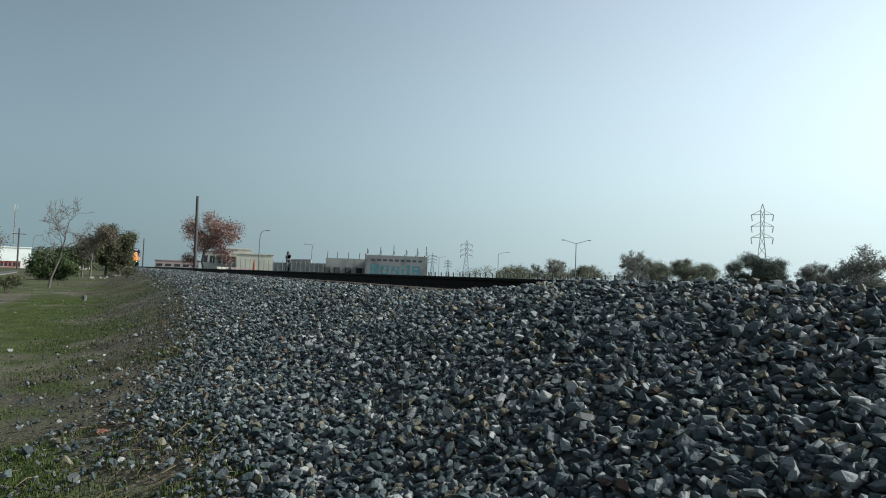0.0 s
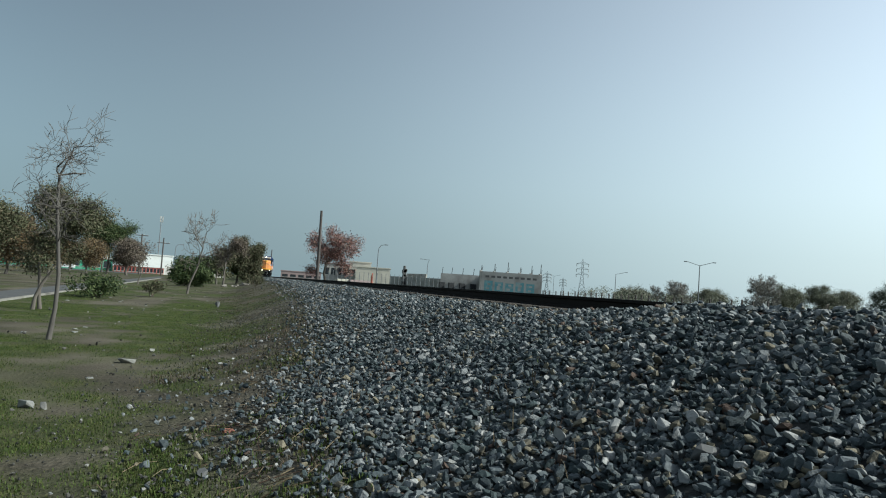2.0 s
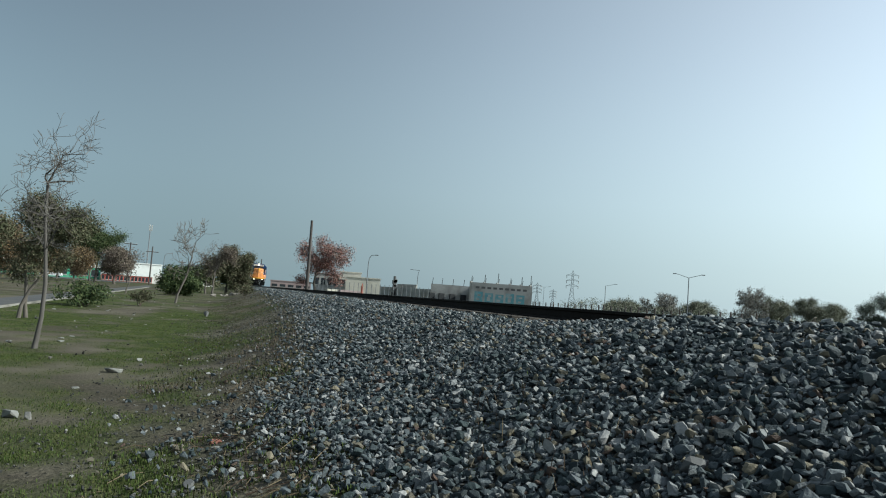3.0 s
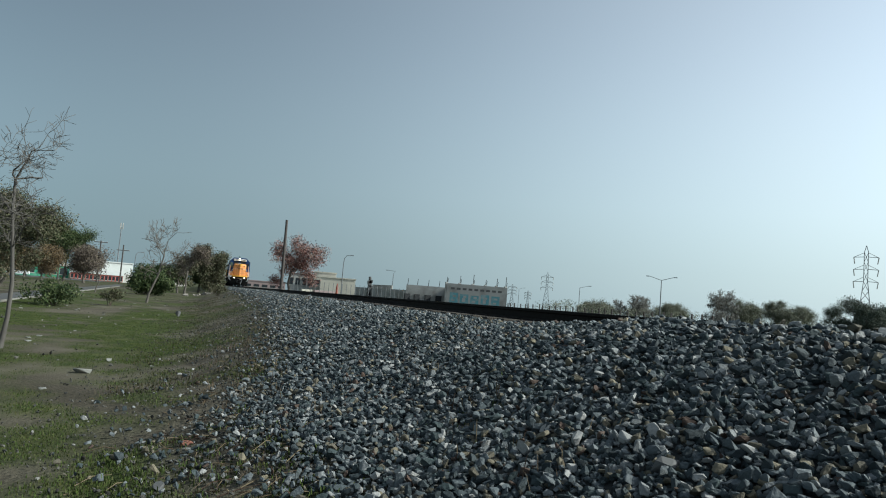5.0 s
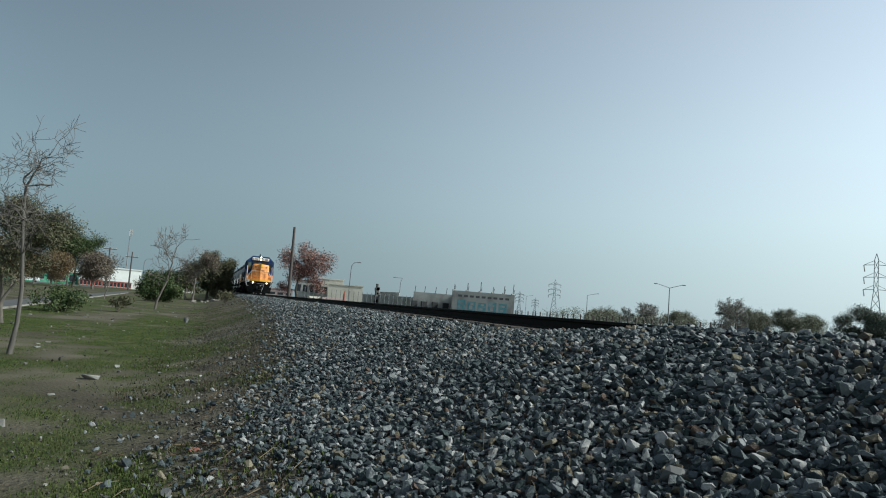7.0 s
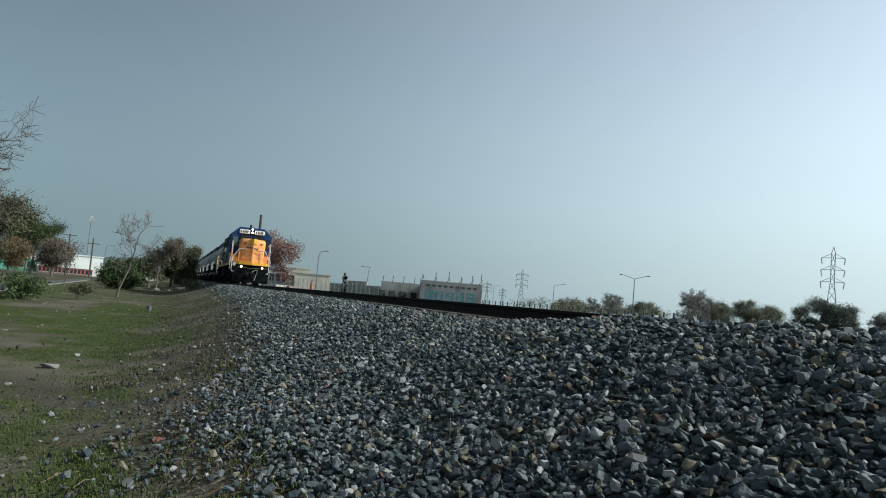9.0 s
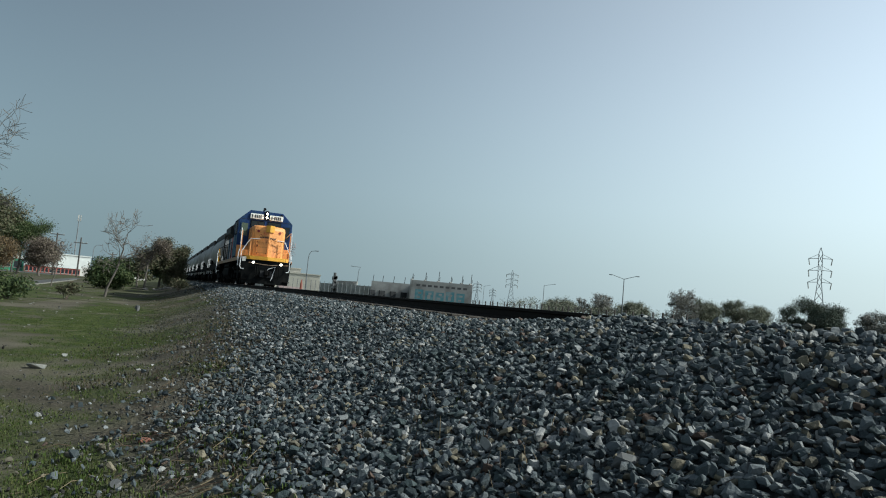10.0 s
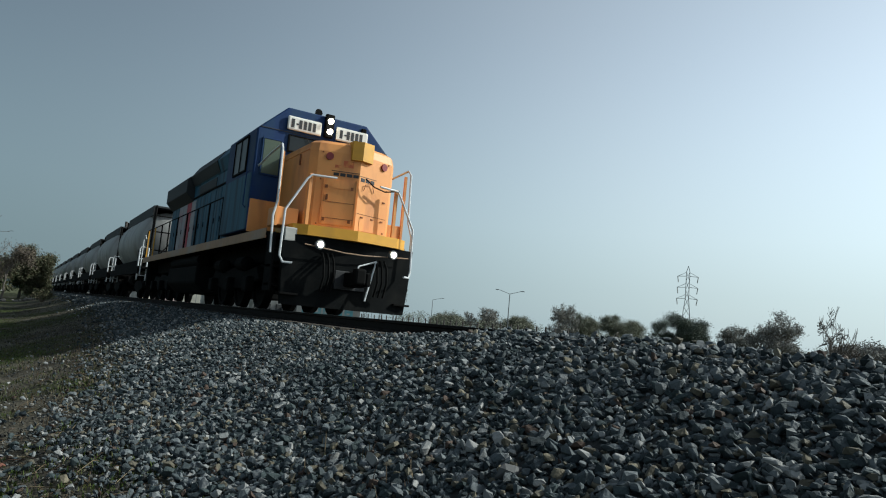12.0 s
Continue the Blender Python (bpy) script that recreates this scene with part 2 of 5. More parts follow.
# ---- mesh helpers ----
class Shape:
    """Collects vertices and faces of one mesh."""

    def __init__(self):
        self.v, self.f = [], []

    def add(self, verts, faces):
        k = len(self.v)
        self.v += [tuple(p) for p in verts]
        self.f += [[i + k for i in q] for q in faces]
        return self

    def box(self, lo, hi, bevel=0.0, turn=None):
        bm = bmesh.new()
        bmesh.ops.create_cube(bm, size=1)
        c = [(a + b) / 2 for a, b in zip(lo, hi)]
        for q in bm.verts:
            q.co = Vector((q.co[i] * (hi[i] - lo[i]) for i in range(3)))
        if bevel:
            bmesh.ops.bevel(bm, geom=list(bm.edges), offset=bevel, segments=2, affect="EDGES", profile=0.5)
        m = Matrix.Translation(c) @ (turn.to_4x4() if turn else Matrix())
        bm.transform(m)
        bm.verts.index_update()
        self.add([q.co for q in bm.verts], [[w.index for w in q.verts] for q in bm.faces])
        bm.free()
        return self

    def prism(self, poly, axis, a, b, bevel=0.0):
        """poly: points in the two other axes, in order x, y, z."""
        def put(p, c):
            q = list(p)
            q.insert(axis, c)
            return q
        n = len(poly)
        if bevel:
            bm = bmesh.new()
            vs = [bm.verts.new(put(p, a)) for p in poly] + [bm.verts.new(put(p, b)) for p in poly]
            bm.faces.new(vs[:n])
            bm.faces.new(vs[n:][::-1])
            for i in range(n):
                bm.faces.new((vs[i], vs[n + i], vs[n + (i + 1) % n], vs[(i + 1) % n]))
            bmesh.ops.recalc_face_normals(bm, faces=bm.faces)
            bmesh.ops.bevel(bm, geom=list(bm.edges), offset=bevel, segments=2, affect="EDGES", profile=0.5)
            bm.verts.index_update()
            self.add([q.co for q in bm.verts], [[w.index for w in q.verts] for q in bm.faces])
            bm.free()
            return self
        self.add([put(p, a) for p in poly] + [put(p, b) for p in poly],
                 [list(range(n)), list(range(2 * n - 1, n - 1, -1))] + [[i, n + i, n + (i + 1) % n, (i + 1) % n] for i in range(n)])
        return self

    def tube(self, pts, r, n=8, cap=True):
        """A tube along points; r: one radius or one for each point."""
        pts = [Vector(p) for p in pts]
        rs = [r] * len(pts) if isinstance(r, (int, float)) else r
        k = len(self.v)
        side = None
        for i, p in enumerate(pts):
            d = (pts[min(i + 1, len(pts) - 1)] - pts[max(i - 1, 0)]).normalized()
            if side is None:
                side = d.cross(Vector((0.31, 0.17, 0.94)) if abs(d.z) < 0.8 else Vector((1, 0.2, 0))).normalized()
            side = (side - d * side.dot(d)).normalized()
            up = d.cross(side)
            for j in range(n):
                a = 2 * math.pi * j / n
                self.v.append(tuple(p + (side * math.cos(a) + up * math.sin(a)) * rs[i]))
        for i in range(len(pts) - 1):
            for j in range(n):
                self.f.append([k + i * n + j, k + i * n + (j + 1) % n, k + (i + 1) * n + (j + 1) % n, k + (i + 1) * n + j])
        if cap:
            self.f.append([k + j for j in range(n)][::-1])
            self.f.append([k + (len(pts) - 1) * n + j for j in range(n)])
        return self

    def lathe(self, axis_from, axis_to, rings, n=24):
        """Rings of (share of the way, radius) about the line between two points."""
        a, b = Vector(axis_from), Vector(axis_to)
        d = (b - a).normalized()
        side = d.cross(Vector((0, 0, 1)) if abs(d.z) < 0.9 else Vector((1, 0, 0))).normalized()
        up = d.cross(side)
        k = len(self.v)
        for s, r in rings:
            for j in range(n):
                w = 2 * math.pi * j / n
                self.v.append(tuple(a + (b - a) * s + (side * math.cos(w) + up * math.sin(w)) * r))
        for i in range(len(rings) - 1):
            for j in range(n):
                self.f.append([k + i * n + j, k + i * n + (j + 1) % n, k + (i + 1) * n + (j + 1) % n, k + (i + 1) * n + j])
        self.f.append([k + j for j in range(n)][::-1])
        self.f.append([k + (len(rings) - 1) * n + j for j in range(n)])
        return self

    def mesh(self, name, material, smooth=False):
        me = bpy.data.meshes.new(name)
        me.from_pydata(self.v, [], self.f)
        me.materials.append(material)
        bm = bmesh.new()
        bm.from_mesh(me)
        if len(bm.faces) < 60000:
            bmesh.ops.recalc_face_normals(bm, faces=bm.faces)
        bm.to_mesh(me)
        bm.free()
        if smooth:
            me.shade_smooth()
            me.set_sharp_from_angle(angle=radians(40))
        me.update()
        return me


def part(name, shape, material, parent, label="", smooth=False, at=None):
    """One mesh object under a thing or a part."""
    ob = new(name, shape.mesh(name, material, smooth))
    ob.parent = parent
    if at is not None:
        ob.matrix_basis = at
    return tagged(ob, label)


def single(name, shape, material, label, category, group="", kind="", at=None, smooth=False):
    """A thing of one mesh."""
    ob = new(name, shape.mesh(name, material, smooth))
    if at is not None:
        ob.matrix_basis = at
    return tagged(ob, label, category, group, kind)


def holder(name, label, category, at=None, group="", kind=""):
    ob = new(name)
    ob.empty_display_size = 0.2
    if at is not None:
        ob.matrix_basis = at
    return tagged(ob, label, category, group, kind)


def polar(turn, dist):
    """A place on the plan, by its direction clockwise from the track's and its distance."""
    return dist * math.sin(radians(turn)), dist * math.cos(radians(turn))


# ---- ground ----
def bump_at(x, y, size, seed=0.0):
    return noise.noise(Vector((x / size + seed, y / size - seed, seed)))


def profile(x):
    return float(np.interp(x, [-1.1, -0.6, 0.0, 1.2, 2.9, 3.4, 3.85, 6.95, 7.4, 9.8], [0.0, 0.03, 0.12, 0.46, 1.04, 1.14, 1.165, 1.165, 1.12, 0.0]))


def ground_z(x, y):
    z = profile(x)
    near = max(0.0, 1 - math.hypot(x, y) / 90)
    z += near * (0.05 * bump_at(x, y, 3.1) + 0.025 * bump_at(x, y, 0.9, 3) + 0.05 * max(0, 1 - abs(x - 0.6) / 1.6) * bump_at(x, y, 1.7, 14))
    if 1.5 < x < 4.4:
        z += 0.25 * max(0.0, 1 - (3.5 - x) / 2.0 if x < 3.5 else 1 - (x - 3.5) / 0.9) * max(0.0, 1 - max(0, y - 4.6) / 2.6)
    return z


def edge_of_bed(y):
    """Where the ballast gives way to earth and turf."""
    return float(np.interp(y, [3, 4.3, 6, 7.2, 8.8, 11, 18, 30, 60], [0.78, 0.84, 0.9, 0.95, 1.08, 1.45, 2.1, 2.6, 3.0])) + 0.3 * bump_at(0, y, 1.7, 4) + 0.15 * bump_at(0, y, 0.6, 8)


def cover(x, y):
    """How much grass grows here, 0 to 1."""
    c = 0.70 + 0.75 * bump_at(x, y * 0.6, 2.6, 5) + 0.5 * bump_at(x, y, 0.7, 9) + 0.25 * bump_at(x, y, 9, 2)
    if x > -0.4:
        c -= min(0.55, (x + 0.4) * 0.7) * max(0.5, 1 - max(0, y - 7) / 22)
    if y > 20:
        c -= min(0.12, (y - 20) / 150)
    if x < -9:
        c -= 0.2
    return min(1.0, max(0.0, c))


def steps(dense_lo, dense_hi, step, lo, hi, growth=1.25):
    a = list(np.arange(dense_lo, dense_hi + step / 2, step))
    s = step
    while a[-1] < hi:
        s *= growth
        a.append(min(hi, a[-1] + s))
    s = step
    while a[0] > lo:
        s *= growth
        a.insert(0, max(lo, a[0] - s))
    return a


def ground_material():
    m = bpy.data.materials.new("field_soil")
    m.use_nodes = True
    n, l = m.node_tree.nodes, m.node_tree.links
    b = n["Principled BSDF"]
    b.inputs["Roughness"].default_value, b.inputs["Specular IOR Level"].default_value = 0.95, 0.1
    at = n.new("ShaderNodeTexCoord")

    def grain(scale, lo, hi):
        t = n.new("ShaderNodeTexNoise")
        t.inputs["Scale"].default_value, t.inputs["Detail"].default_value = scale, 8
        l.new(at.outputs["Object"], t.inputs["Vector"])
        r = n.new("ShaderNodeMapRange")
        r.inputs[1].default_value, r.inputs[2].default_value = lo, hi
        l.new(t.outputs[0], r.inputs[0])
        return r.outputs[0], t.outputs[0]

    def blend(f, a, c):
        x = n.new("ShaderNodeMix")
        x.data_type = "RGBA"
        l.new(f, x.inputs["Factor"])
        for k, v in ((6, a), (7, c)):
            if isinstance(v, tuple):
                x.inputs[k].default_value = (*v, 1)
            else:
                l.new(v, x.inputs[k])
        return x.outputs[2]

    fine, raw = grain(22, 0.35, 0.65)
    broad, _ = grain(0.35, 0.4, 0.6)
    mid, _ = grain(2.5, 0.4, 0.62)
    soil = blend(fine, (0.034, 0.030, 0.023), (0.076, 0.066, 0.05))
    soil = blend(broad, soil, (0.115, 0.102, 0.078))
    grass = blend(mid, (0.034, 0.050, 0.013), (0.068, 0.080, 0.025))
    grown = n.new("ShaderNodeAttribute")
    grown.attribute_name = "grass_cover"
    l.new(blend(grown.outputs["Fac"], soil, grass), b.inputs["Base Color"])
    bp = n.new("ShaderNodeBump")
    bp.inputs["Strength"].default_value, bp.inputs["Distance"].default_value = 0.8, 0.04
    l.new(raw, bp.inputs["Height"])
    l.new(bp.outputs[0], b.inputs["Normal"])
    return m


def sheet(name, xs, ys, height, material):
    v = [(x, y, height(x, y)) for y in ys for x in xs]
    w = len(xs)
    f = [(j * w + i, j * w + i + 1, (j + 1) * w + i + 1, (j + 1) * w + i) for j in range(len(ys) - 1) for i in range(w - 1)]
    me = bpy.data.meshes.new(name)
    me.from_pydata(v, [], f)
    me.materials.append(material)
    me.shade_smooth()
    return new(name, me)


M_FIELD = ground_material()
ground = sheet("ground", steps(-11, 10, 0.22, -2500, 2500), steps(-6, 48, 0.25, -400, 4000, 1.045), ground_z, M_FIELD)
tagged(ground, "patchy green grass and bare brown earth of a trackside field", "ground", kind="structure")
layer = ground.data.attributes.new("grass_cover", "FLOAT", "POINT")
layer.data.foreach_set("value", [min(1, max(0, (cover(v.co.x, v.co.y) - 0.3) * 1.8)) if abs(v.co.x) < 60 and v.co.y < 120 else 0.55 for v in ground.data.vertices])


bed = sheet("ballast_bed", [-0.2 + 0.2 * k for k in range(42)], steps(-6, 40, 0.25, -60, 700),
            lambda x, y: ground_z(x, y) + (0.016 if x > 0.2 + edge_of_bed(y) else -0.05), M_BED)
tagged(bed, "dark bed under grey crushed stone ballast", "ballast", kind="structure")

# ---- stones of the ballast ----
rng = np.random.default_rng(7)


def stone_shape():
    """One angular broken lump: the hull of points thrown into a blunt box."""
    p = rng.uniform(-1, 1, (17, 3))
    p /= (np.abs(p) ** 3.2).sum(1, keepdims=True) ** (1 / 3.2)
    p *= np.array([rng.uniform(0.9, 1.3), rng.uniform(0.6, 0.95), rng.uniform(0.38, 0.74)]) * rng.uniform(0.74, 1.0, (17, 1))
    bm = bmesh.new()
    for q in p:
        bm.verts.new(q)
    res = bmesh.ops.convex_hull(bm, input=bm.verts)
    bmesh.ops.delete(bm, geom=[g for g in res["geom_interior"] if isinstance(g, bmesh.types.BMVert)], context="VERTS")
    bmesh.ops.triangulate(bm, faces=bm.faces)
    bmesh.ops.recalc_face_normals(bm, faces=bm.faces)
    bm.verts.index_update()
    out = np.array([q.co[:] for q in bm.verts]), np.array([[w.index for w in f.verts] for f in bm.faces])
    bm.free()
    return out


STONES = [stone_shape() for _ in range(48)]


def turns(count, tip=0.55):
    a, b, c = rng.uniform(0, 2 * np.pi, count), rng.normal(0, tip, count), rng.normal(0, tip, count)
    z, o = np.zeros(count), np.ones(count)
    ra = np.stack([np.cos(a), -np.sin(a), z, np.sin(a), np.cos(a), z, z, z, o], 1).reshape(-1, 3, 3)
    rb = np.stack([o, z, z, z, np.cos(b), -np.sin(b), z, np.sin(b), np.cos(b)], 1).reshape(-1, 3, 3)
    rc = np.stack([np.cos(c), z, np.sin(c), z, o, z, -np.sin(c), z, np.cos(c)], 1).reshape(-1, 3, 3)
    return rb @ rc @ ra


def heap(name, places, sizes, material, parent, label):
    """Many stones in one mesh."""
    kinds, vs, fs, base = rng.integers(0, len(STONES), len(places)), [], [], 0
    for k, (sv, sf) in enumerate(STONES):
        pick = np.flatnonzero(kinds == k)
        n = len(pick)
        v = np.einsum("nij,kj->nki", turns(n), sv) * sizes[pick][:, None, None] + places[pick][:, None]
        vs.append(v.reshape(-1, 3))
        fs.append((sf[None] + len(sv) * np.arange(n)[:, None, None] + base).reshape(-1, 3))
        base += n * len(sv)
    v, f = np.concatenate(vs), np.concatenate(fs)
    me = bpy.data.meshes.new(name)
    me.vertices.add(len(v))
    me.vertices.foreach_set("co", v.reshape(-1))
    me.loops.add(len(f) * 3)
    me.loops.foreach_set("vertex_index", f.reshape(-1))
    me.polygons.add(len(f))
    me.polygons.foreach_set("loop_start", np.arange(0, len(f) * 3, 3))
    me.materials.append(material)
    me.update()
    me.validate()
    me.shade_flat()
    ob = new(name, me)
    ob.parent = parent
    return tagged(ob, label, kind="stuff")


def scatter(count, x0, x1, y0, y1, small, large, thin=None):
    xy = np.stack([rng.uniform(x0, x1, count), rng.uniform(y0, y1, count)], 1)
    if thin:
        xy = xy[[rng.random() < thin(x, y) for x, y in xy]]
    s = np.exp(math.log(small) + (math.log(large) - math.log(small)) * rng.beta(1.15, 1.7, len(xy))) * 0.5
    z = np.array([ground_z(x, y) for x, y in xy])
    return np.column_stack([xy, z + 0.014 + s * rng.uniform(-0.1, 1.15, len(xy))]), s


def on_bed(x, y):
    """Share of stones by place: full on the bank, thinning towards the field and where turf creeps up far along."""
    d = x - edge_of_bed(y)
    return 1 / (1 + math.exp(-d / 0.2)) + (0.2 * max(0.06, 1 - max(0, y - 6) / 10) * math.exp(min(0, d) * 1.7) * (0.4 + 0.9 * (bump_at(x, y, 0.5, 12) > 0)) if d < 0.2 else 0)


fields = [scatter(70000, -1.0, 4.35, -0.3, 8, 0.03, 0.09, on_bed), scatter(30000, -1.0, 4.35, 8, 18, 0.04, 0.095, on_bed),
          scatter(22000, 0.4, 4.35, 18, 40, 0.055, 0.11, on_bed), scatter(15000, 1.3, 4.35, 40, 110, 0.08, 0.16, on_bed),
          scatter(3500, 6.2, 7.6, 3, 60, 0.06, 0.11), scatter(12000, 4.5, 6.2, -6, 40, 0.045, 0.08), scatter(11000, 3.7, 4.46, 0, 45, 0.04, 0.085), scatter(9000, 0.0, 4.35, -6, -0.3, 0.05, 0.095, on_bed)]
places, sizes = np.concatenate([a for a, _ in fields]), np.concatenate([b for _, b in fields])
# the stones at the foot of the bank, nearest to where one stands, are pieces of their own
single_stones = np.flatnonzero((places[:, 0] > 1.0) & (places[:, 0] < 2.3) & (places[:, 1] > 2.3) & (places[:, 1] < 3.6) & (sizes > 0.026))[:300]
stone_meshes = []
for sv, sf in STONES:
    me = bpy.data.meshes.new("stone")
    me.from_pydata(sv.tolist(), [], sf.tolist())
    me.materials.append(M_STONE_ONE)
    stone_meshes.append(me)
for k, (i, m) in enumerate(zip(single_stones, turns(len(single_stones)))):
    ob = new("stone", stone_meshes[k % len(stone_meshes)])
    ob.parent = bed
    ob.matrix_basis = Matrix.Translation(places[i]) @ Matrix(m.tolist()).to_4x4() @ Matrix.Scale(float(sizes[i]), 4)
places, sizes = np.delete(places, single_stones, 0), np.delete(sizes, single_stones)
heap("loose_stones", places, sizes, M_STONE, bed, "angular blue-grey crushed stones with a few tan ones")
margin = [scatter(7000, -2.6, 1.6, 2.5, 24, 0.014, 0.055, lambda x, y: math.exp(-max(0, 0.3 - x) * 1.3) * 0.8), scatter(2200, -9, 0.5, 6, 70, 0.03, 0.10, lambda x, y: 0.35 if bump_at(x, y, 3, 6) > 0 else 0.12)]
chips, chip_sizes = scatter(30000, -1.6, 2.6, 2.5, 28, 0.014, 0.05, lambda x, y: 0.9 * math.exp(-max(0, edge_of_bed(y) - 0.3 - x) * 0.9) * (0.4 + 0.6 * (bump_at(x, y, 0.8, 7) > -0.1)))
heap("stone_chips", chips, chip_sizes, M_STONE_PALE, ground, "small grey stone chips strewn over bare earth")
heap("field_stones", np.concatenate([a for a, _ in margin]), np.concatenate([b for _, b in margin]), M_STONE_PALE, ground, "scattered pale dusty stones")


# ---- track ----
track = holder("railway_track", "broad gauge track of rusty rails on old sleepers", "railway track", kind="structure")
rail_poly = [(-0.065, -0.17), (0.065, -0.17), (0.065, -0.155), (0.012, -0.135), (0.01, -0.05), (0.035, -0.035), (0.035, -0.008), (0.03, 0.0), (-0.03, 0.0), (-0.035, -0.008), (-0.035, -0.035), (-0.01, -0.05), (-0.012, -0.135), (-0.065, -0.155)]
for side in (-0.873, 0.873):
    part("rail", Shape().prism([(TRACK_X + side + a, RAIL_Z + b) for a, b in rail_poly], 1, -80, 900), M_RAIL, track)
    part("rail_head", Shape().box((TRACK_X + side - 0.026, -80, RAIL_Z - 0.002), (TRACK_X + side + 0.026, 900, RAIL_Z + 0.002)), M_RAILHEAD, track, "bright worn running band")
sleeper = part("sleeper", Shape().box((-1.37, -0.12, -0.15), (1.37, 0.12, 0.02), 0.012), M_SLEEPER, track, at=pose(TRACK_X, -6, RAIL_Z - 0.19))
for k in range(1, 200):
    s = new("sleeper", sleeper.data)
    s.parent = track
    s.matrix_basis = pose(TRACK_X + random.uniform(-0.03, 0.03), -6 + 0.62 * k, RAIL_Z - 0.19, 0, 0, random.uniform(-1, 1))


# ---- trees ----
def grow(shape, p, d, length, r, level, tips, rnd, wander=0.18, fork=(2, 3), spread=0.65, thin=0.62, least=0.006, up=0.12):
    pts, rs, n = [p], [r], 4
    d = d.normalized()
    for i in range(n):
        d = (d + Vector((rnd.gauss(0, wander), rnd.gauss(0, wander), rnd.gauss(0, wander) + up * 0.4))).normalized()
        p = p + d * (length / n)
        pts.append(p)
        rs.append(max(least, r * (1 - (1 - thin) * (i + 1) / n)))
        if level and i >= 1 and rnd.random() < 0.6:
            side = Vector((rnd.gauss(0, 1), rnd.gauss(0, 1), rnd.gauss(0.15, 0.5))).normalized()
            grow(shape, p, (d * 0.4 + side * spread * 1.2), length * rnd.uniform(0.45, 0.7), rs[-1] * 0.55, level - 1, tips, rnd, wander, fork, spread, thin, least, up)
        if level <= 1:
            tips.append(p)
    shape.tube(pts, rs, 7 if r > 0.05 else 4 if r > 0.02 else 3, cap=False)
    if level:
        for _ in range(rnd.randint(*fork)):
            side = Vector((rnd.gauss(0, 1), rnd.gauss(0, 1), rnd.gauss(0.1, 0.6))).normalized()
            grow(shape, p, d * 0.8 + side * spread, length * rnd.uniform(0.6, 0.85), rs[-1] * 0.75, level - 1, tips, rnd, wander, fork, spread, thin, least, up)


def leaves(tips, each, size, loose, rnd, long=1.5):
    s = Shape()
    for t in tips:
        for _ in range(each):
            c = t + Vector((rnd.gauss(0, loose), rnd.gauss(0, loose), rnd.gauss(0, loose * 0.8)))
            a = Vector((rnd.gauss(0, 1), rnd.gauss(0, 1), rnd.gauss(0, 1))).normalized()
            b = a.cross(Vector((rnd.gauss(0, 1), rnd.gauss(0, 1), rnd.gauss(0, 1)))).normalized()
            q = size * rnd.uniform(0.6, 1.4)
            s.add([c - a * q * long, c + b * q * 0.5, c + a * q * long, c - b * q * 0.5 + a.cross(b) * q * 0.2], [[0, 1, 2, 3]])
    return s


def tree(name, label, x, y, trunk_h, trunk_r, seed, levels=3, lean=(0, 0), bark=None, leaf=None, each=6, size=0.09, loose=0.25, limb=1.2, spread=0.65, least=0.006, stems=1, sink=0.05, group="", category="tree", fork=(2, 3), up=0.12, path=None, fit=None, sides=2):
    rnd = random.Random(seed)
    t = holder(name, label, category, pose(x, y, ground_z(x, y) - sink), group)
    wood, tips = Shape(), []
    for k in range(stems):
        base = Vector((rnd.gauss(0, 0.12), rnd.gauss(0, 0.12), 0)) if stems > 1 else Vector((0, 0, 0))
        tilt = Vector((lean[0] + (rnd.gauss(0, 0.25) if stems > 1 else 0), lean[1], 1))
        pts, rs = [base], [trunk_r * 1.25]
        for i in range(1, 6):
            w = i / 5
            off = Vector(path(w)) if path else Vector((rnd.gauss(0, 0.02), rnd.gauss(0, 0.02), 0)) * trunk_h
            pts.append(base + tilt * trunk_h * w + off)
            rs.append(trunk_r * (1 - 0.45 * w))
        wood.tube(pts, rs, 9, cap=False)
        d = (pts[-1] - pts[-2]).normalized()
        for i in range(rnd.randint(2, 3) + 1):
            side = Vector((rnd.gauss(0, 1), rnd.gauss(0, 1), rnd.gauss(0.2, 0.4))).normalized()
            grow(wood, pts[-1], d * (1.1 if i == 0 else 0.5) + side * spread, limb * rnd.uniform(0.8, 1.15), rs[-1] * 0.75, levels - 1, tips, rnd, spread=spread, least=least, fork=fork, up=up)
        for w in [3, 4] + [rnd.choice((3, 3, 4, 4, 4)) for _ in range(sides - 2)]:
            side = Vector((rnd.gauss(0, 1), rnd.gauss(0, 1), rnd.gauss(0.3, 0.3))).normalized()
            grow(wood, pts[w], d * 0.4 + side * spread * 1.3, limb * rnd.uniform(0.5, 0.9), rs[w] * 0.45, max(1, levels - 2), tips, rnd, spread=spread, least=least, fork=fork, up=up)
    if fit:
        high = max(q[2] for q in wood.v)
        wide = max(max(q[0] for q in wood.v) - min(q[0] for q in wood.v), max(q[1] for q in wood.v) - min(q[1] for q in wood.v))
        kx, kz = fit[0] / wide, fit[1] / high
        wood.v = [(q[0] * kx, q[1] * kx, q[2] * kz) for q in wood.v]
        tips = [Vector((q.x * kx, q.y * kx, q.z * kz)) for q in tips]
    part("trunk", wood, bark or M_BARK, t, smooth=True)
    if leaf:
        part("crown", leaves(tips, each, size, loose, rnd), leaf, t)
    return t


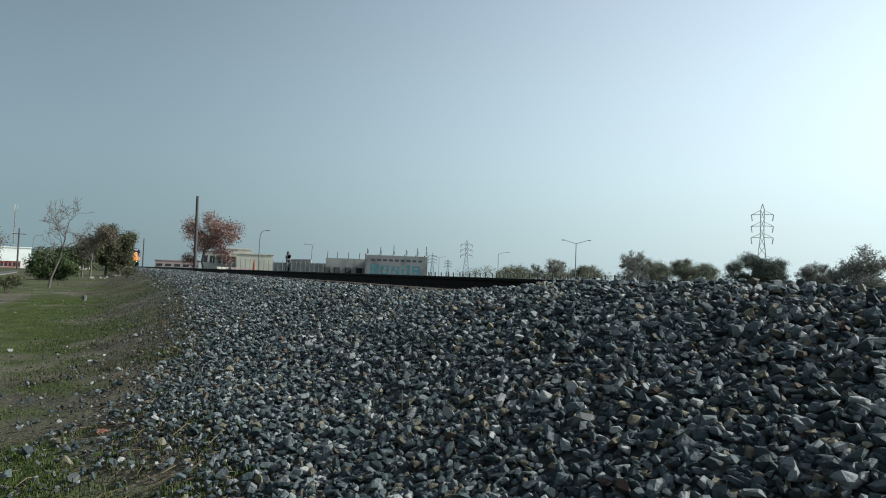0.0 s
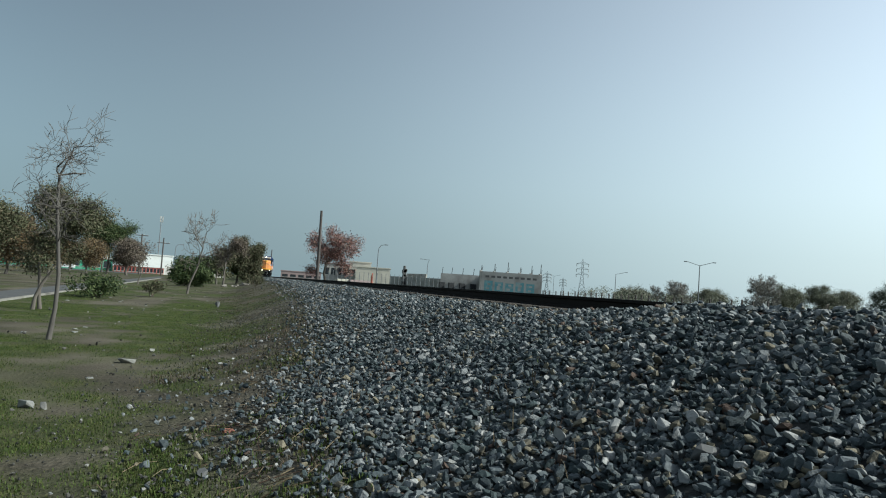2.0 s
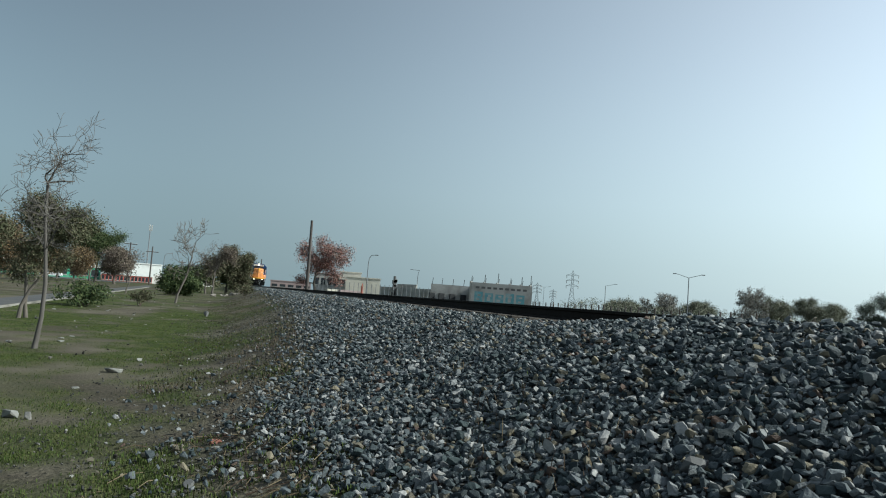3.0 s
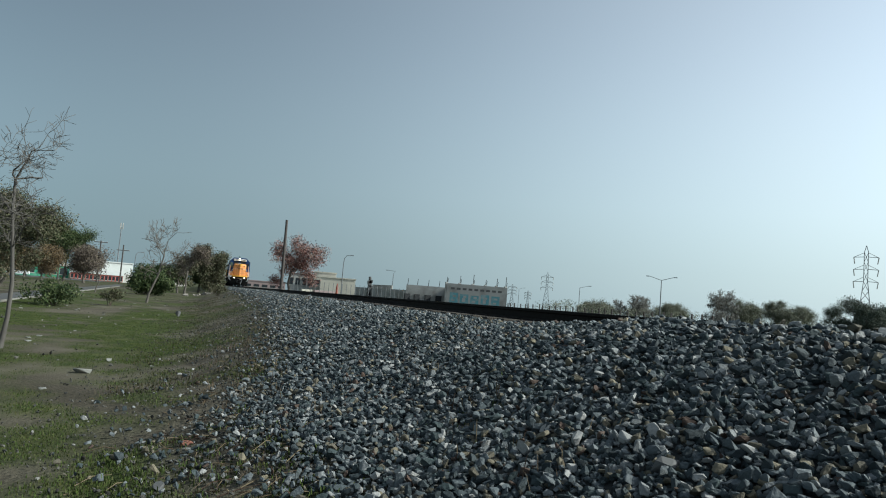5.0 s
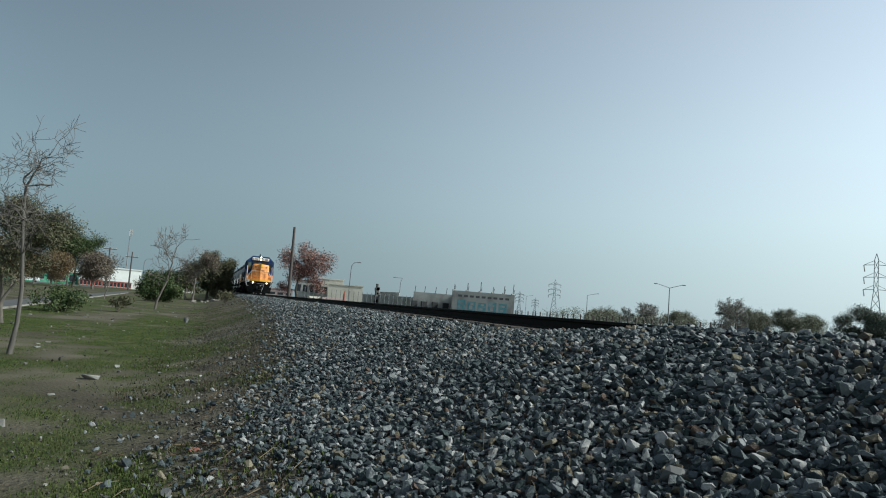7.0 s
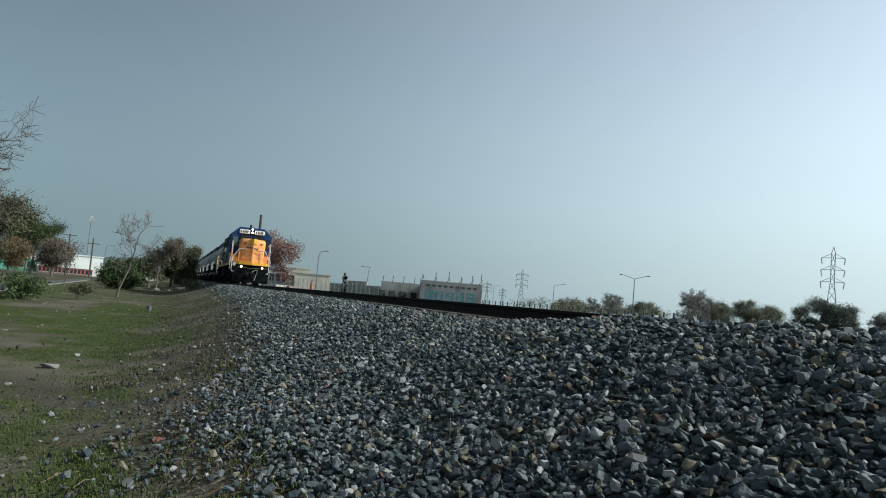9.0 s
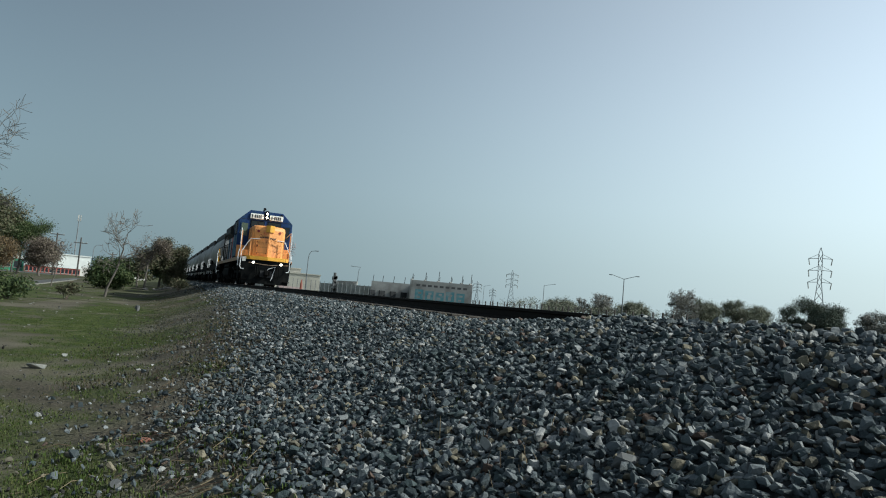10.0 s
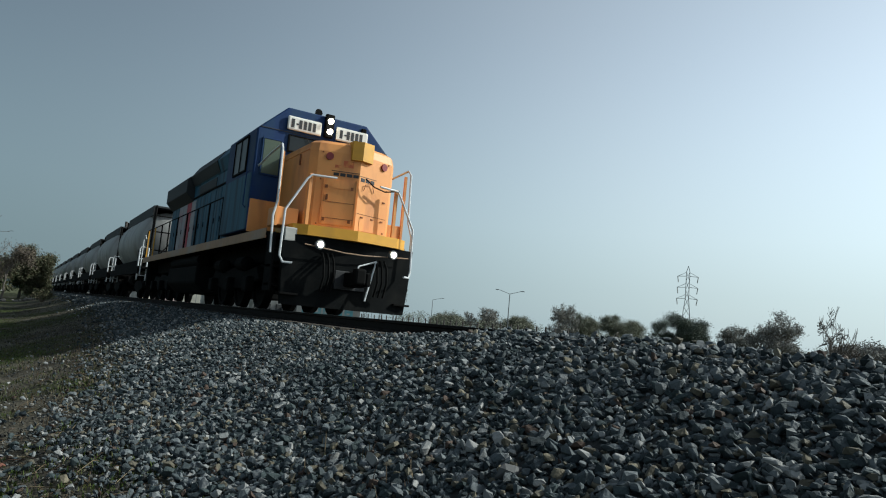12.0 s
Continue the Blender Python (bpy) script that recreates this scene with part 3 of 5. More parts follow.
def bush(name, label, x, y, width, height, seed, leaf, count=900, size=0.05, base=0.1, twigs=14, twig_r=0.008):
    """Many stems from the ground, and leaves in uneven clumps."""
    rnd = random.Random(seed)
    t = holder(name, label, "bush", pose(x, y, ground_z(x, y) - 0.03))
    wood, tips = Shape(), []
    for _ in range(twigs):
        a, w = rnd.uniform(0, 6.28), rnd.uniform(0.2, 1) ** 0.6
        top = Vector((math.cos(a) * w * width / 2, math.sin(a) * w * width / 2, height * rnd.uniform(0.55, 1.0) * (1 - 0.35 * w * w)))
        mid = top * 0.5 + Vector((0, 0, height * 0.12))
        wood.tube([(0.1 * top.x, 0.1 * top.y, 0), mid, top], [twig_r * 2, twig_r * 1.4, twig_r], 4, cap=False)
        tips += [mid, top * 0.85 + mid * 0.15, top, top + Vector((rnd.gauss(0, 0.1), rnd.gauss(0, 0.1), rnd.gauss(0, 0.06))) * width * 0.4]
    part("stems", wood, M_TWIG, t)
    part("foliage", leaves(tips, max(1, count // len(tips)), size, width * 0.09, rnd), leaf, t)
    return t


# near the field's edge
tree("bare_tree", "slender leafless tree with pale trunk and crooked grey branches", -3.2, 13.99, 3.7, 0.055, 23, 4, lean=(-0.005, 0), bark=M_BARK_DARK, limb=0.75, spread=0.95, least=0.005, fork=(2, 3), path=lambda w: (0.10 * math.sin(w * 5.0), 0, 0), fit=(2.15, 4.45), sides=15, up=-0.02)
tree("leafy_tree", "small forked tree with thin brownish green leaves", -5.5, 22.6, 2.3, 0.06, 5, 3, lean=(0.16, 0), leaf=L_OLIVE, each=52, size=0.027, loose=0.17, limb=0.8, stems=2, spread=0.75, least=0.008, fit=(2.4, 3.6))
bush("low_bush", "low spreading dark green bush on the grass", -5.75, 32.5, 2.3, 0.95, 3, L_GREEN, 2600, 0.05)
bush("dry_bush", "small brownish green bush beside the path", -4.0, 36.0, 1.1, 0.95, 4, L_OLIVE, 1200, 0.04)
tree("leaning_bare_tree", "leaning leafless tree with pale slanting trunk", -2.95, 44.6, 2.7, 0.075, 12, 4, lean=(0.30, 0), limb=0.85, spread=0.75, least=0.011, fit=(3.1, 5.35), sides=7)
tree("round_tree", "low rounded dark green tree in the field", -4.3, 66, 0.6, 0.12, 31, 3, leaf=L_GREEN, each=34, size=0.075, loose=0.26, limb=0.8, spread=0.95, least=0.015, stems=2, up=0.0, fit=(3.4, 2.6))
tree("brown_tree", "nearly leafless brown tree", -1.5, 76, 2.2, 0.11, 33, 4, leaf=L_GREY, each=5, size=0.05, loose=0.25, limb=1.2, spread=0.75, least=0.016, fit=(4.2, 5.7))
tree("young_tree", "thin young tree with bare trunk", -8.0, 62, 1.6, 0.06, 36, 2, lean=(0.2, 0), leaf=L_GREY, each=6, size=0.06, loose=0.25, limb=0.8, least=0.014, fit=(1.6, 3.6))
tree("field_tree", "thin dark trunked tree at the bank's foot", -2.6, 88, 2.2, 0.09, 37, 3, leaf=L_OLIVE, each=10, size=0.1, loose=0.3, limb=1.2, least=0.02, fit=(3.6, 4.6))
tree("green_tree", "dense olive green tree beside the track", 1.25, 92, 1.6, 0.12, 41, 4, leaf=L_OLIVE, each=16, size=0.075, loose=0.3, limb=1.2, spread=0.85, least=0.02, stems=2, fit=(3.8, 5.7))
tree("green_tree", "dense dark green tree beside the track", -0.4, 99, 1.6, 0.12, 43, 4, leaf=L_GREEN, each=16, size=0.075, loose=0.3, limb=1.2, spread=0.85, least=0.02, stems=2, fit=(4.4, 5.6))
tree("green_tree", "dense olive tree in the field", -5.6, 112, 1.2, 0.12, 45, 3, leaf=L_GREEN, each=16, size=0.16, loose=0.35, limb=1.2, spread=0.85, least=0.02, stems=2, fit=(5.0, 3.6))
bush("grey_shrub", "grey green shrub on the bank", 1.3, 58, 1.5, 1.0, 44, L_OLIVE, 1200, 0.05)
# beyond the path
for a, r, w, h, lf, lb, sd in [(-9.5, 128, 9.0, 9.8, L_GREEN, "tall dark green tree by the road", 51), (-10.9, 118, 5.5, 5.4, L_BROWN, "brownish thinning tree by the road", 52), (-8.2, 122, 4.6, 5.9, L_GREY, "brown thinning tree by the road", 53), (-13.3, 95, 5.5, 5.2, L_BROWN, "orange brown autumn tree", 54), (-15.9, 72, 4.5, 5.6, L_BROWN, "orange brown autumn tree", 55), (-17.6, 60, 4.5, 5.6, L_OLIVE, "olive green tree by the path", 56), (-12.0, 140, 6.0, 5.4, L_OLIVE, "olive green tree by the road", 57), (-3.6, 150, 8.0, 3.9, L_OLIVE, "low olive tree by the wall", 58)]:
    x, y = polar(a, r)
    tree("roadside_tree", lb, x, y, 2.6, 0.16, sd, 3, leaf=lf, each=110, size=0.075, loose=0.5, limb=1.6, spread=0.85, least=0.03, group="trees along the road", fit=(w * 0.85, h * 0.94))
# across the track
x, y = polar(6.7, 100)
tree("red_tree", "tall tree with russet autumn leaves", x, y, 3.2, 0.2, 62, 4, leaf=L_RED, each=9, size=0.085, loose=0.42, limb=2.0, spread=0.95, least=0.025, up=-0.03, fit=(8.0, 9.2))
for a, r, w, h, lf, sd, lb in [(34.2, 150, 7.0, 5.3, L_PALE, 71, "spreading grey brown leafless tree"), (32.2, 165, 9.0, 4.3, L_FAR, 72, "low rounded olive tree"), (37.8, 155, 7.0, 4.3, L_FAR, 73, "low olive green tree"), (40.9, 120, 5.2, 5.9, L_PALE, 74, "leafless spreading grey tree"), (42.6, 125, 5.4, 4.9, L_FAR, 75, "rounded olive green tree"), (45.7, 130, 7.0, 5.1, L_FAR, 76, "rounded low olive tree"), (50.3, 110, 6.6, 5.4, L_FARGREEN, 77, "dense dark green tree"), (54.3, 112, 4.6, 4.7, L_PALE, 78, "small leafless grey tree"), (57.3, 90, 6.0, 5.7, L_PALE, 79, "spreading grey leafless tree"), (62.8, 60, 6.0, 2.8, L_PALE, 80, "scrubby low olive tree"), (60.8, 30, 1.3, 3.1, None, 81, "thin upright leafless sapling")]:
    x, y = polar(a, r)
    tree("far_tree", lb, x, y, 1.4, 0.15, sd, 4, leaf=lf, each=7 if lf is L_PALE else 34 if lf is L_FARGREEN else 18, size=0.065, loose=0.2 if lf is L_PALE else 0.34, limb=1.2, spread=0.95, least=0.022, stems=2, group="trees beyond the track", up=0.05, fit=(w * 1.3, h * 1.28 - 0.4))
far_rnd = random.Random(90)
scrub_at = []
for k in range(420):
    a, r = far_rnd.uniform(27, 66), far_rnd.uniform(135, 175)
    x, y = polar(a, r)
    top = 3.3 + 1.3 * bump_at(a, 0, 2.2, 3)
    scrub_at += [Vector((x, y, far_rnd.uniform(0.2, 1.0) * top)) for _ in range(5)]
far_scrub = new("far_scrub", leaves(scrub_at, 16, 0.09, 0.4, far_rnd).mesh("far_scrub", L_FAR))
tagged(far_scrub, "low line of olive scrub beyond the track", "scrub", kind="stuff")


# ---- locomotive: its own x across, y from the front backwards, z from the rail ----
loco = holder("locomotive", "blue and orange diesel freight locomotive with lit headlamps", "locomotive", pose(TRACK_X, 185, RAIL_Z))


def ring_loft(rings):
    n, s = len(rings[0]), Shape()
    s.add([p for r in rings for p in r], [list(range(n))[::-1], [(len(rings) - 1) * n + i for i in range(n)]] + [[k * n + i, k * n + (i + 1) % n, (k + 1) * n + (i + 1) % n, (k + 1) * n + i] for k in range(len(rings) - 1) for i in range(n)])
    return s


def build_loco():
    P = lambda name, s, m, label="", parent=loco, smooth=False: part(name, s, m, parent, label, smooth)
    # underframe and walkways
    P("underframe", Shape().box((-0.95, 0.5, 1.0), (0.95, 17.2, 1.42), 0.03), M_GRIME)
    for sx in (-1, 1):
        lo, hi = sorted((sx * 0.9, sx * 1.52))
        P("walkway", Shape().box((lo, 1.0, 1.42), (hi, 16.9, 1.5)), M_GRIME)
        lo, hi = sorted((sx * 1.5, sx * 1.53))
        P("side_sill", Shape().box((lo, 1.0, 1.36), (hi, 16.9, 1.56), 0.008), M_SILL, "faded orange and cream side sill")
    # pilot, coupler, deck
    pilot = P("pilot", ring_loft([[(x, y, z) for x, y in ((-w, 0.5), (-w, 0.36), (-0.5, 0.28), (0.5, 0.28), (w, 0.36), (w, 0.5))] for w, z in ((1.28, 0.12), (1.33, 0.6), (1.38, 1.44))]), M_PILOT, "grimy black pilot plate")
    P("coupler_pocket", Shape().box((-0.32, 0.24, 0.5), (0.32, 0.30, 0.86), 0.01), M_INK, parent=pilot)
    P("coupler", Shape().box((-0.13, -0.22, 0.56), (0.13, 0.28, 0.84), 0.03).box((-0.17, -0.40, 0.60), (0.05, -0.2, 0.90), 0.04).box((0.06, -0.36, 0.58), (0.17, -0.2, 0.84), 0.03), M_GRIME)
    for hx in (-0.62, -0.52, -0.42, 0.5, 0.6, 0.7):
        P("air_hose", Shape().tube([(hx, 0.26, 1.15), (hx, 0.12, 1.0), (hx + 0.02, 0.1, 0.7), (hx, 0.18, 0.42)], 0.022, 6), M_GRIME, smooth=True)
    P("lift_bar", Shape().tube([(0.5, 0.2, 1.12), (0.1, 0.12, 0.98), (-0.05, 0.05, 0.62)], 0.016, 6).tube([(0.5, 0.2, 1.12), (0.28, 0.1, 0.32)], 0.018, 6), M_SILVER)
    P("cross_bar", Shape().tube([(-1.0, 0.2, 1.27), (-0.2, 0.16, 1.2), (0.2, 0.16, 1.2), (1.2, 0.2, 1.27)], 0.012, 6), M_SILL, "dirty yellow air pipe")
    P("front_step", Shape().box((-1.36, 0.26, 0.3), (-1.0, 0.5, 0.34), 0.006), M_GRIME)
    P("front_step", Shape().box((1.0, 0.26, 0.3), (1.36, 0.5, 0.34), 0.006), M_GRIME)
    P("deck", ring_loft([[(x, y, z) for x, y in ((-1.2, 1.5), (-1.2, 0.42), (-0.95, 0.26), (0, 0.08), (0.95, 0.26), (1.2, 0.42), (1.2, 1.5))] for z in (1.45, 1.65)]), M_YELLOW, "yellow front deck edge")
    # nose
    plan = ((-0.92, 2.4), (-0.92, 0.72), (-0.80, 0.56), (0.0, 0.30), (0.80, 0.56), (0.92, 0.72), (0.92, 2.4))
    nose = P("nose", ring_loft([[(x, y, 1.64) for x, y in plan], [(x, y, 3.18) for x, y in plan], [(x * 0.97, y + 0.04, 3.34) for x, y in plan], [(x * 0.86, y + 0.16, 3.42) for x, y in plan]]), M_ORANGE, "orange low nose with a pointed front")

    def on_nose(side, w, z, out=0.0):
        """A place on the left or right front face of the nose, w from its middle edge."""
        d = Vector((0.80 * side, 0.26, 0)).normalized()
        nrm = Vector((0.26 * side, -0.80, 0)).normalized()
        return Vector((0, 0.30, z)) + d * w + nrm * out

    def plate(side, w0, w1, z0, z1, t):
        return Shape().add([on_nose(side, w, z, o) for o in (-0.01, t) for w, z in ((w0, z0), (w1, z0), (w1, z1), (w0, z1))], [[0, 1, 2, 3], [7, 6, 5, 4], [0, 4, 5, 1], [1, 5, 6, 2], [2, 6, 7, 3], [3, 7, 4, 0]])

    P("nose_door", plate(-1, 0.06, 0.66, 1.74, 2.62, 0.016), M_ORANGE, "orange nose door", nose)
    for z in (1.86, 2.18):
        P("door_seam", plate(-1, 0.06, 0.66, z, z + 0.009, 0.019), M_RUST, parent=nose)
    for w, z in ((0.1, 1.8), (0.1, 2.45), (0.6, 1.8), (0.6, 2.45)):
        P("hinge", plate(-1, w, w + 0.05, z, z + 0.06, 0.03), M_RUST, parent=nose)
    P("nose_seam", plate(1, 0.02, 0.80, 2.02, 2.029, 0.004), M_RUST, parent=nose)
    for w, z in ((0.12, 1.95), (0.4, 1.95), (0.66, 1.95), (0.68, 2.35)):
        P("latch", plate(1, w, w + 0.06, z, z + 0.025, 0.02), M_RUST, parent=nose)
    P("sand_filler", Shape().tube([on_nose(1, 0.12, 2.5, 0.02), on_nose(1, 0.15, 2.62, 0.04), on_nose(1, 0.32, 2.66, 0.04), on_nose(1, 0.40, 2.5, 0.02)], 0.008, 5), M_RUST, parent=nose)
    for w in range(4):
        P("lettering_bar", plate(-1, 0.02 + w * 0.13, 0.125 + w * 0.13, 2.715, 2.775, 0.006), M_INK, parent=nose)
    for w in range(3):
        P("lettering_bar", plate(1, 0.04 + w * 0.13, 0.14 + w * 0.13, 2.67, 2.74, 0.006), M_INK, parent=nose)
    P("lettering_rule", plate(-1, 0.0, 0.56, 2.80, 2.812, 0.005), M_INK, parent=nose)
    P("lettering_rule", plate(1, 0.0, 0.46, 2.765, 2.773, 0.005), M_INK, parent=nose)
    P("emblem", plate(-1, 0.14, 0.34, 2.90, 3.03, 0.005), M_WORN_RED, "faded red emblem", nose)
    P("emblem", plate(-1, 0.37, 0.5, 2.87, 2.93, 0.005), M_WORN_RED, "faded red emblem", nose)
    # vents, bolts and grab irons of the nose
    for w in (0.03, 0.67):
        P("door_edge", plate(-1, w, w + 0.02, 1.74, 2.66, 0.03), M_ORANGE, parent=nose)
    P("door_plate", plate(-1, 0.14, 0.52, 2.46, 2.56, 0.026), M_ORANGE, parent=nose)
    P("door_handle", plate(-1, 0.58, 0.62, 2.22, 2.32, 0.05), M_RUST, "rusty door handle", nose)
    P("inspection_plate", plate(1, 0.1, 0.62, 1.70, 1.96, 0.008), M_ORANGE, parent=nose)
    for z in (1.72, 2.6, 3.14):
        for sd in (-1, 1):
            P("bolt", plate(sd, 0.74, 0.765, z, z + 0.025, 0.015), M_RUST, parent=nose)
    P("nose_drip_rail", Shape().tube([(-0.925, 2.3, 3.2), (-0.925, 0.74, 3.2)], 0.012, 5), M_ORANGE, parent=nose)
    P("nose_side_latch", Shape().box((-0.945, 1.2, 2.95), (-0.915, 1.26, 3.17), 0.006), M_RUST, parent=nose)
    for sd in (-1, 1):
        c = on_nose(sd, 0.62, 3.08)
        nrm = Vector((0.26 * sd, -0.80, 0)).normalized()
        P("class_light", Shape().lathe(c - nrm * 0.02, c + nrm * 0.035, [(0, 0.075), (1, 0.075)], 14), M_INK_RED, "dark red marker lens", nose)
    P("sign_box", ring_loft([[(x, y, z) for x, y in ((-0.20, 0.50), (-0.20, 0.30), (0.0, 0.22), (0.26, 0.31), (0.26, 0.50))] for z in (3.06, 3.44)]), M_YELLOW, "plain yellow box on the nose", nose)
    P("chain", Shape().tube([(0.1, 0.22, 2.72), (0.3, 0.2, 2.58), (0.55, 0.22, 2.53), (0.9, 0.3, 2.62)], 0.014, 5), M_GRIME, parent=nose)
    # cab
    cab_poly = [(-1.56, 1.62), (-1.56, 3.83), (-0.94, 4.42), (0.94, 4.42), (1.56, 3.83), (1.56, 1.62)]
    cab = P("cab", Shape().prism(cab_poly, 1, 2.36, 4.65, 0.03), M_BLUE, "deep blue driver's cab with sloping roof edges")
    for sx in (-1, 1):
        lo, hi = sorted((sx * 0.93, sx * 1.55))
        P("lower_panel", Shape().box((lo, 2.30, 1.58), (hi, 2.352, 2.28), 0.006), M_ORANGE, "orange lower cab panel", cab)
        lo, hi = sorted((sx * 1.02, sx * 1.40))
        P("front_window", Shape().box((lo, 2.33, 2.86), (hi, 2.362, 3.62), 0.015), M_GLASS_PALE if sx < 0 else M_GLASS, "", cab)
        lo, hi = sorted((sx * 0.12, sx * 0.86))
        P("windscreen", Shape().box((lo, 2.33, 3.46), (hi, 2.362, 3.80), 0.015), M_GLASS, "", cab)
        lo, hi = sorted((sx * 1.54, sx * 1.568))
        P("side_panel", Shape().box((lo, 2.42, 1.64), (hi, 4.6, 2.86), 0.006), M_HOOD, "faded blue cab side panel", cab)
        lo, hi = sorted((sx * 1.54, sx * 1.575))
        P("side_window", Shape().box((lo, 2.95, 2.98), (hi, 3.95, 3.72), 0.012), M_GLASS, "dark cab side window", cab)
        x0 = -0.93 if sx < 0 else 0.20
        board = P("number_board", Shape().box((x0 - 0.02, 2.28, 3.92), (x0 + 0.76, 2.34, 4.23), 0.03), M_WHITE, "white number board", cab)
        for k in range(6):
            if k == 1:
                P("lettering_bar", Shape().box((x0 + 0.17, 2.272, 4.05), (x0 + 0.225, 2.281, 4.08)), M_INK, parent=board)
            else:
                xx = x0 + 0.06 + (k if k == 0 else k - 0.35) * 0.105
                P("lettering_bar", Shape().box((xx, 2.272, 3.975), (xx + 0.068, 2.281, 4.165)), M_INK, parent=board)
    def frame_round(x0, x1, z0, z1, y, t=0.035):
        return Shape().box((x0 - t, y - 0.03, z0 - t), (x1 + t, y, z0)).box((x0 - t, y - 0.03, z1), (x1 + t, y, z1 + t)).box((x0 - t, y - 0.03, z0), (x0, y, z1)).box((x1, y - 0.03, z0), (x1 + t, y, z1))
    for x0, x1, z0, z1 in ((-1.40, -1.02, 2.86, 3.62), (1.02, 1.40, 2.86, 3.62), (-0.86, -0.12, 3.46, 3.80), (0.12, 0.86, 3.46, 3.80)):
        P("window_frame", frame_round(x0, x1, z0, z1, 2.355, 0.025), M_BLUE if abs(x0) > 0.9 else M_GRIME, "blue window frame" if abs(x0) > 0.9 else "dark rubber window frame", cab)
    for sx in (-1, 1):
        s = Shape()
        for y0, y1, z0, z1 in ((2.91, 3.99, 2.94, 2.98), (2.91, 3.99, 3.72, 3.76), (2.91, 2.95, 2.98, 3.72), (3.95, 3.99, 2.98, 3.72), (3.44, 3.46, 2.98, 3.72)):
            s.box((min(sx * 1.55, sx * 1.59), y0, z0), (max(sx * 1.55, sx * 1.59), y1, z1))
        P("side_window_frame", s, M_GRIME, "dark side window frame", cab)
        P("cab_handrail", Shape().tube([(sx * 1.57, 2.55, 2.1), (sx * 1.63, 2.55, 2.15), (sx * 1.63, 2.55, 2.85), (sx * 1.57, 2.55, 2.9)], 0.012, 5), M_BLUE, "", cab)
        P("wiper", Shape().tube([(sx * 0.48, 2.31, 3.82), (sx * 0.3, 2.31, 3.52)], 0.01, 4), M_INK, "", cab)
    P("panel_seam", Shape().box((-1.5, 2.348, 3.86), (1.5, 2.358, 3.874)), M_INK, "", cab)
    housing = P("headlamp_housing", Shape().box((-0.105, 2.25, 3.92), (0.105, 2.36, 4.46), 0.03), M_GRIME, parent=cab)
    for z in (4.05, 4.29):
        P("headlamp", Shape().lathe((0.0, 2.24, z), (0.0, 2.18, z), [(0, 0.065), (1, 0.055)], 16), M_LAMP, "lit headlamp", housing)
    P("wiper_grille", Shape().box((-0.30, 2.27, 3.43), (0.28, 2.33, 3.54), 0.01), M_SILVER, parent=cab)
    for k in range(5):
        P("slat", Shape().box((-0.26 + 0.11 * k, 2.262, 3.44), (-0.22 + 0.11 * k, 2.272, 3.53)), M_INK, parent=cab)
    P("roof_bracket", Shape().box((0.80, 2.30, 4.20), (0.92, 2.42, 4.33), 0.02), M_GRIME, parent=cab)
    P("horn", Shape().lathe((-0.1, 3.2, 4.56), (-0.1, 2.8, 4.60), [(0, 0.03), (0.6, 0.04), (1, 0.09)], 10).box((-0.14, 3.1, 4.40), (-0.06, 3.25, 4.58)), M_GRIME, parent=cab)
    # ditch lamps
    for sx in (-1, 1):
        P("ditch_lamp", Shape().lathe((sx * 0.765, 0.16, 1.28), (sx * 0.765, 0.0, 1.28), [(0, 0.05), (0.4, 0.085), (1, 0.09)], 16), M_GREYSTEEL, smooth=True)
        P("ditch_lens", Shape().lathe((sx * 0.765, 0.02, 1.28), (sx * 0.765, -0.012, 1.28), [(0, 0.065), (1, 0.055)], 16), M_LAMP, "lit ditch lamp lens")
    # long hood
    hood = P("hood", Shape().prism([(-0.95, 1.5), (-0.95, 3.85), (-0.74, 4.12), (0.74, 4.12), (0.95, 3.85), (0.95, 1.5)], 1, 4.65, 15.2, 0.02), M_HOOD, "long faded blue engine hood")
    for sx in (-1, 1):
        y = 4.9
        k = 0
        while y < 14.9:
            w = 0.62
            lo, hi = sorted((sx * 0.945, sx * 0.97))
            m = M_HOOD
            if 10.6 < y < 14.0:
                m = (M_FADED, M_RED, M_FADED, M_FADED, M_HOOD)[k % 5]
                k += 1
            d = P("hood_door", Shape().box((lo, y, 1.62), (hi, y + w, 3.30), 0.008), m, parent=hood)
            lo, hi = sorted((sx * 0.97, sx * 0.985))
            P("latch", Shape().box((lo, y + 0.5, 2.3), (hi, y + 0.54, 2.45)), M_GRIME, parent=d)
            y += w + 0.06
        lo, hi = sorted((sx * 0.9, sx * 0.97))
        P("air_intake", Shape().box((lo, 8.4, 3.42), (hi, 10.6, 3.7), 0.015), M_GRILLE, "dark grille", hood)
    bulge = P("dynamic_brake", Shape().prism([(-0.96, 3.74), (-1.10, 4.10), (-0.84, 4.50), (0.84, 4.50), (1.10, 4.10), (0.96, 3.74)], 1, 6.6, 11.6, 0.03), M_HOOD, "raised faded blue brake housing")
    for sx in (-1, 1):
        P("brake_grille", Shape().prism([(sx * 0.99, 3.78), (sx * 1.12, 4.09), (sx * 0.90, 4.44), (sx * 0.84, 4.3), (sx * 0.9, 3.9)], 1, 8.0, 11.5), M_GRILLE, "dark grille", bulge)
    rad = P("radiator", Shape().prism([(-0.92, 3.25), (-1.22, 3.58), (-1.22, 4.04), (-1.0, 4.22), (1.0, 4.22), (1.22, 4.04), (1.22, 3.58), (0.92, 3.25)], 1, 11.5, 15.2, 0.02), M_GRILLE, "dark flared radiator section")
